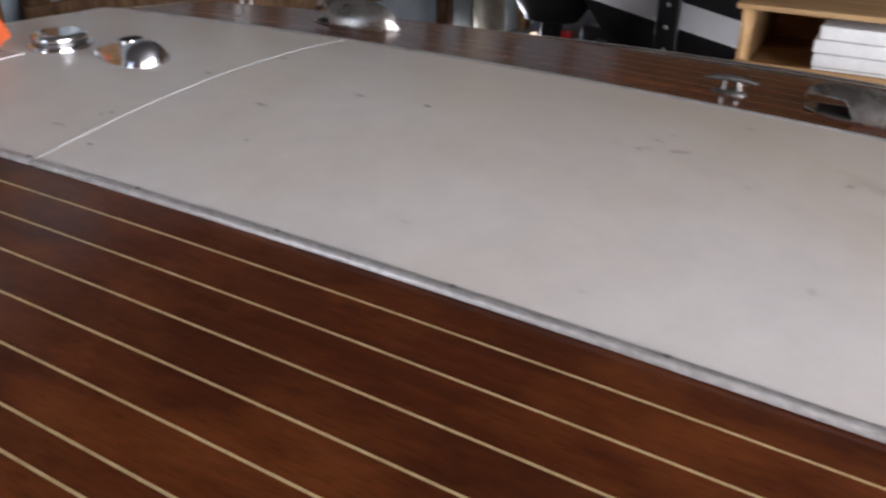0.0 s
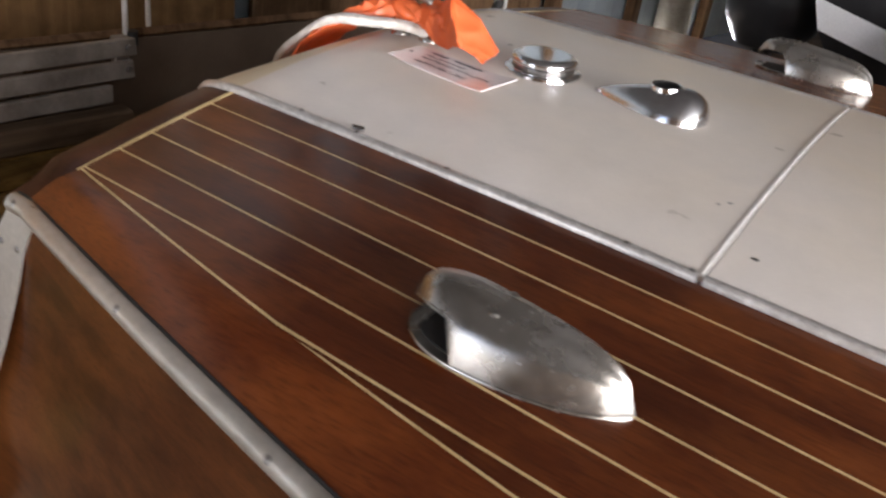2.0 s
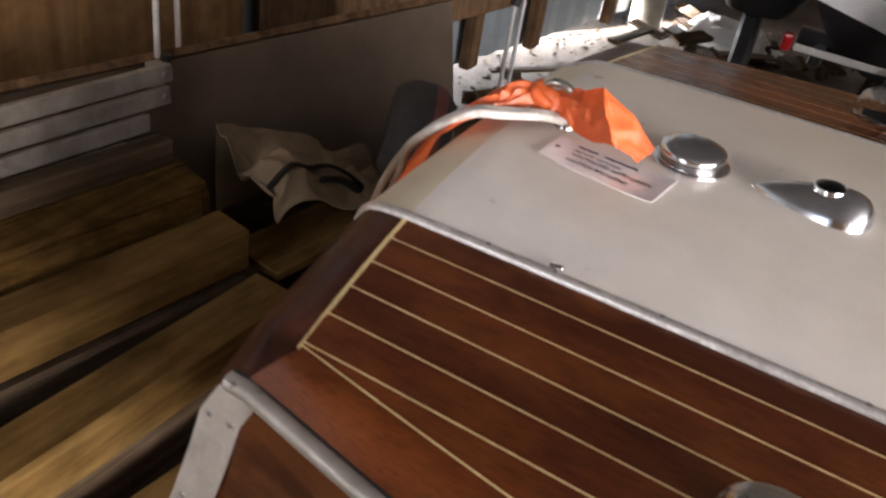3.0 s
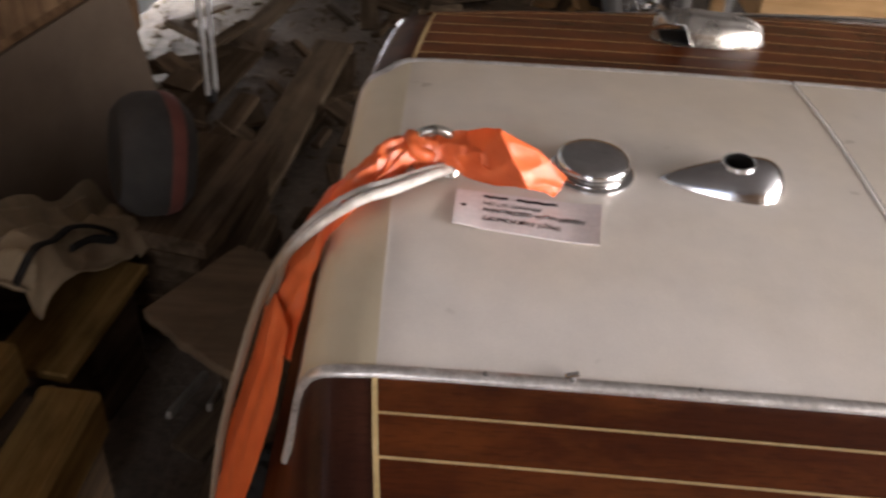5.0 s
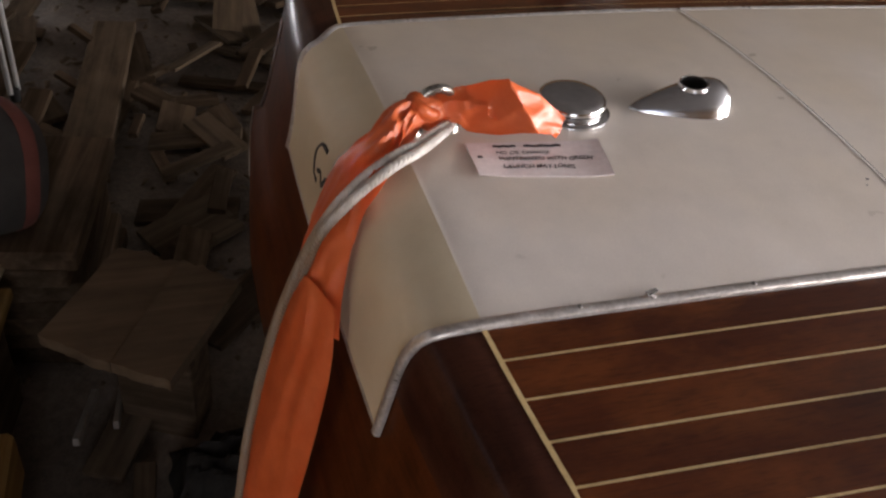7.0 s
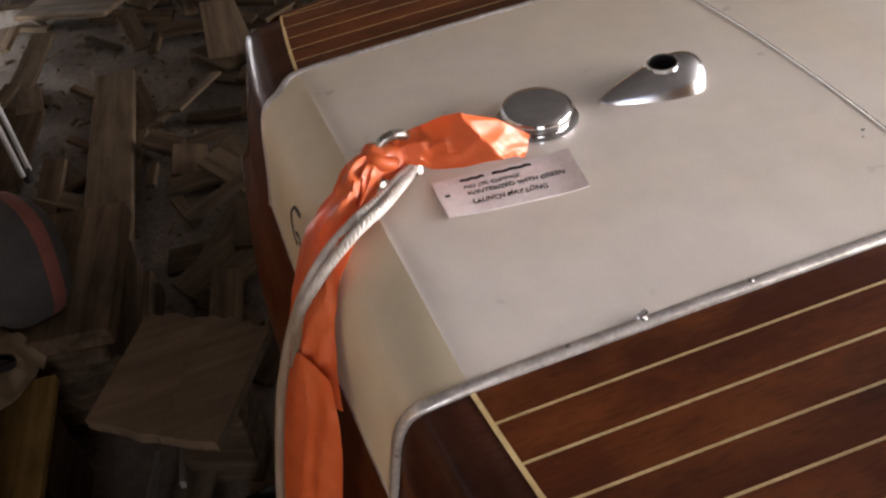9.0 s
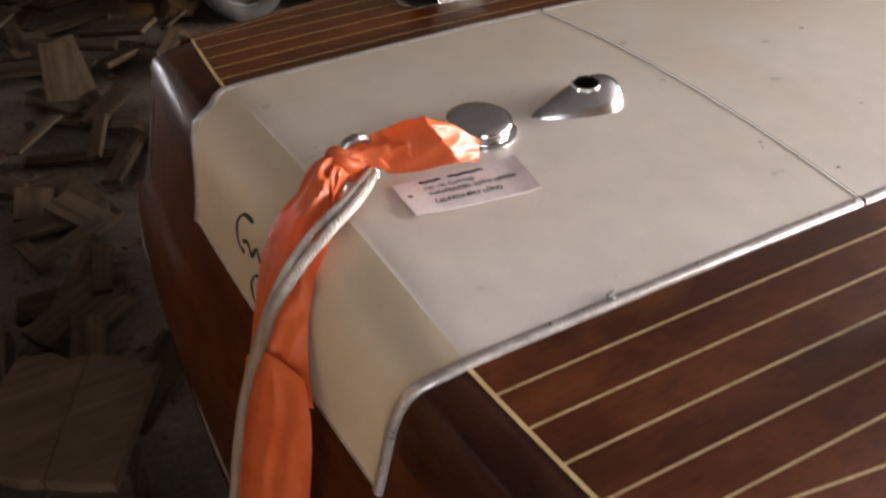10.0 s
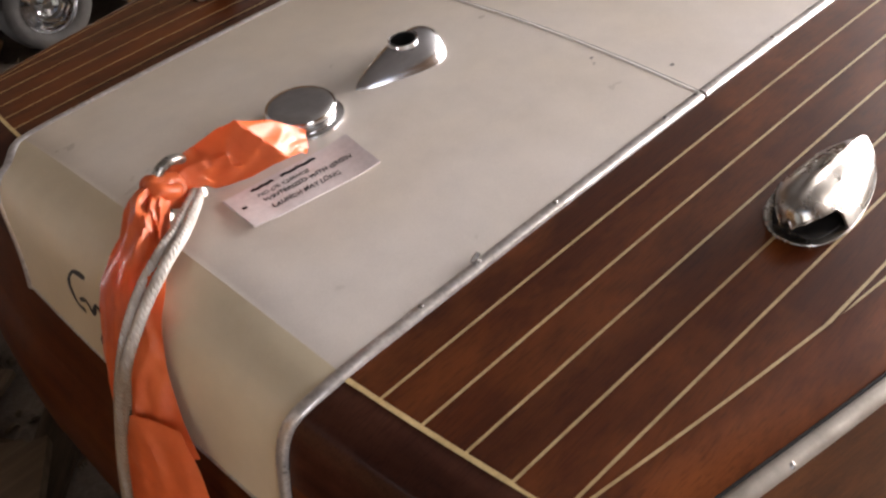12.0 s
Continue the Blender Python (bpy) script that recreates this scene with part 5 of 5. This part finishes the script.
# round concrete post and the pale plastic beside it
tagged(part("concrete_post", lathe([(0.0, 0.0), (0.115, 0.0), (0.11, 0.02), (0.108, 1.6), (0.108, 3.2), (0.0, 3.2)], 28, Matrix.Translation((-0.93, 4.78, 0))), CONCRETE, None, "", True), "stained round concrete post", "post")
plastic = thing("plastic_sheet", (-0.45, 4.9, 0.0), "crumpled pale plastic sheeting on the floor", "plastic")
part("film", heap(-0.42, 4.92, 0.02, 0.34, 0.16, 0.16, 5.2, 20), PAPER, plastic)


# ---------------------------------------------------------------- the trailer and boat across the barn
def wheel(cx, cy, r):
    w = thing("trailer_wheel", (cx, cy, 0.0), "dusty trailer wheel with a bright steel rim", "wheel", "trailer wheels")
    m = Matrix.Translation((cx, cy, r + 0.012)) @ Matrix.Rotation(math.radians(90), 4, "X")
    part("tyre", lathe([(r * 0.60, 0.085), (r * 0.66, 0.098), (r * 0.82, 0.102), (r * 0.93, 0.09), (r * 0.985, 0.06), (r, 0.0), (r * 0.985, -0.06), (r * 0.93, -0.09), (r * 0.66, -0.098), (r * 0.60, -0.085)], 48, m), TYRE, w, "", True)
    rim = part("rim", lathe([(r * 0.62, 0.088), (r * 0.60, 0.096), (r * 0.575, 0.088), (r * 0.54, 0.06), (r * 0.50, 0.045), (r * 0.42, 0.05), (r * 0.33, 0.066), (r * 0.26, 0.066), (r * 0.22, 0.05), (r * 0.12, 0.048), (r * 0.11, 0.075), (r * 0.04, 0.08), (0.0, 0.08)], 48, m), CHROME, w, "dented bright steel rim", True)
    for k in range(5):
        a = 2 * math.pi * k / 5 + 0.3
        p = m @ Vector((math.cos(a) * r * 0.46, math.sin(a) * r * 0.46, 0.047))
        part("slot", lathe([(0.0, 0.003), (r * 0.05, 0.003), (r * 0.055, 0.0)], 10, Matrix.Translation(p) @ Matrix.Rotation(math.radians(90), 4, "X")), HOLE, rim, "dark slot")
        p = m @ Vector((math.cos(a + 0.6) * r * 0.17, math.sin(a + 0.6) * r * 0.17, 0.052))
        part("nut", lathe([(0.0, 0.014), (0.009, 0.012), (0.011, 0.0)], 6, Matrix.Translation(p) @ Matrix.Rotation(math.radians(90), 4, "X")), STEEL, rim)


WX, WY = 1.07, 3.49
wheel(WX, WY + 0.17, 0.225)
wheel(WX + 0.55, WY + 0.17, 0.225)

trailer = thing("boat_trailer", (1.6, 4.1, 0.0), "black tandem boat trailer with a red tail lamp", "trailer")
part("side_rail", box(4.6, 0.07, 0.11, Matrix.Translation((2.38, WY + 0.34, 0.44)), 0.006), BLACKPAINT, trailer)
part("side_rail", box(4.6, 0.07, 0.11, Matrix.Translation((2.38, WY + 1.45, 0.44)), 0.006), BLACKPAINT, trailer)
for x in (0.2, 1.3, 2.6, 4.2):
    part("cross_bar", box(0.06, 1.3, 0.07, Matrix.Translation((x, WY + 0.81, 0.42)), 0.006), BLACKPAINT, trailer)
for x in (WX, WX + 0.55):
    part("axle", tube([(x, WY + 0.16, 0.237), (x, WY + 1.6, 0.242)], 0.03, 10), BLACKPAINT, trailer, "", True)
part("edge_strip", box(0.62, 0.012, 0.035, Matrix.Translation((0.40, WY + 0.128, 0.482)), 0.004), STEEL, trailer, "bright metal edge strip")
part("tail_lamp", box(0.05, 0.06, 0.08, Matrix.Translation((0.055, WY + 0.15, 0.47)), 0.012, 2), REDLENS, trailer, "red tail lamp")
# fender over the wheels
fen = []
for i in range(25):
    a = math.pi * i / 24
    cx = WX + 0.275 - math.cos(a) * 0.56
    cz = 0.29 + math.sin(a) ** 0.45 * 0.24
    fen.append([Vector((cx, WY + 0.17 + o, cz)) for o in (-0.13, -0.10, 0.0, 0.14)])
part("fender", sheet(fen, drop(fen, (0, 0, -0.012))), BLACKPAINT, trailer, "glossy black wheel fender", True)
for px in (0.585, 2.3):
    post = part("bunk_post", box(0.11, 0.05, 0.52, Matrix.Translation((px, WY + 0.12, 0.42)), 0.006), BLACKPAINT, trailer, "black upright bunk post")
    for z in (0.53, 0.64, 0.75, 0.86):
        part("bolt", lathe([(0.0, 0.008), (0.008, 0.007), (0.011, 0.0)], 8, Matrix.Translation((px, WY + 0.094, z)) @ Matrix.Rotation(math.radians(90), 4, "X")), STEEL, post, "bright bolt", True)

# the second hull: dark below and above, a white band between
other = thing("white_banded_boat", (1.8, 4.4, 0.5), "dark motor boat with a white side band on a black trailer", "boat")


def hull_line(z, out, x0, x1=4.6):
    L = []
    for i in range(25):
        x = lerp(x0, x1, i / 24)
        t = i / 24
        L.append(Vector((x, WY + 0.30 - out + 0.22 * ease(0.12 - t) + 0.55 * ease((t - 0.5) / 0.5) ** 2, z - 0.26 * min(x, 1.6) + 0.25 * t)))
    return L


bands = ((0.52, 0.02, 0.42), (0.62, 0.06, 0.20), (0.745, 0.09, 0.10), (0.85, 0.115, 0.06), (0.885, 0.13, 0.05), (1.02, 0.14, 0.03), (1.2, 0.13, 0.03))
lines = [hull_line(z, o, x0) for z, o, x0 in bands]
for a, b, mt, nm, lb in ((0, 2, BLACKPAINT, "lower_hull", "black lower hull"), (2, 4, WHITEGEL, "white_band", "glossy white side band"), (4, 6, BLACKPAINT, "upper_hull", "dark navy upper hull")):
    P = lines[a:b + 1]
    part(nm, sheet(P, drop(P, (0, 0.03, 0))), mt, other, lb, True)
P = [lines[6], [v + Vector((0, 0.6, 0.05)) for v in lines[6]], [v + Vector((0, 1.2, 0.0)) for v in lines[6]]]
part("deck", sheet(P, drop(P, (0, 0, -0.03))), WHITEGEL, other, "white deck", True)
P = [[v + Vector((0, 1.2, 0)) for v in lines[6]], [v + Vector((0, 1.0, 0)) for v in lines[0]]]
part("far_side", sheet(P, drop(P, (0, -0.02, 0))), BLACKPAINT, other)
P = [[lines[i][0], lines[i][0] + Vector((0.0, 0.6, 0)), lines[i][0] + Vector((0, 1.15, 0))] for i in range(7)]
part("stern_board", sheet(P, drop(P, (0.02, 0, 0))), BLACKPAINT, other)
cowl = thing("outboard_cover", (-0.19, 4.05, 0.0), "dark navy covered outboard motor on a stand", "motor")
part("cover", lathe([(0.0, 1.02), (0.12, 1.0), (0.2, 0.93), (0.23, 0.78), (0.2, 0.62), (0.13, 0.5), (0.0, 0.47)], 20, Matrix.Translation((-0.19, 4.05, 0.0)) @ Matrix.Diagonal((1.2, 0.85, 1, 1))), BLACKPAINT, cowl, "", True)
part("leg", box(0.1, 0.14, 0.5, Matrix.Translation((-0.19, 4.05, 0.0)), 0.02), BLACKPAINT, cowl)

# wooden chock and blocks by the wheel
beam("wood_chock", (0.80, 3.80, 0.05), (0.69, 3.97, 0.24), 0.07, 0.05, FRESHPINE, "pale pine block leaning on the trailer wheel", "block", "wheel chocks")
beam("wood_chock", (0.52, 4.12, 0.06), (0.70, 4.02, 0.06), 0.14, 0.09, GREYWOOD, "grey timber block on the floor by the trailer wheel", "block", "wheel chocks")

# plywood crate with stacked white sheets
pc = thing("plywood_crate", (1.5, 2.6, 0.0), "open plywood crate on legs beside the boat", "crate")
part("end_panel", box(0.018, 0.62, 0.37, Matrix.Translation((1.155, 2.62, 0.66)), 0.002), FRESHPINE, pc)
part("end_panel", box(0.018, 0.62, 0.37, Matrix.Translation((2.0, 2.62, 0.66)), 0.002), FRESHPINE, pc)
part("back_panel", box(0.863, 0.018, 0.37, Matrix.Translation((1.5775, 2.94, 0.66)), 0.002), FRESHPINE, pc)
part("floor_panel", box(0.82, 0.60, 0.018, Matrix.Translation((1.5775, 2.62, 0.80)), 0.002), FRESHPINE, pc)
part("top_panel", box(0.90, 0.66, 0.018, Matrix.Translation((1.5775, 2.63, 1.032)), 0.002), FRESHPINE, pc)
part("front_strip", box(0.87, 0.018, 0.165, Matrix.Translation((1.5775, 2.30, 0.70)), 0.002), FRESHPINE, pc)
for x in (1.19, 1.965):
    for y in (2.34, 2.9):
        part("leg", box(0.05, 0.04, 0.798, Matrix.Translation((x, y, 0.0)), 0.003), FRESHPINE, pc)
rng2 = random.Random(9)
for i in range(4):
    bm = box(0.58, 0.52, 0.043, Matrix.Translation((1.675 + rng2.uniform(-0.008, 0.008), 2.6, 0.82 + 0.045 * i)), 0.008, 2)
    tagged(part("white_sheet", bm, PAPER), "white foam sheet stacked in the plywood crate", "foam sheet", "stacked white sheets")

# blocks that carry the runabout
for x, kz in ((0.35, 0.12), (2.2, 0.12), (4.2, 0.12)):
    bm = box(0.14, 0.9, kz - 0.002, Matrix.Translation((x, YC, 0.0)), 0.006)
    tagged(part("keel_block", bm, TIMBER), "heavy dark timber block under the keel", "block", "keel blocks")
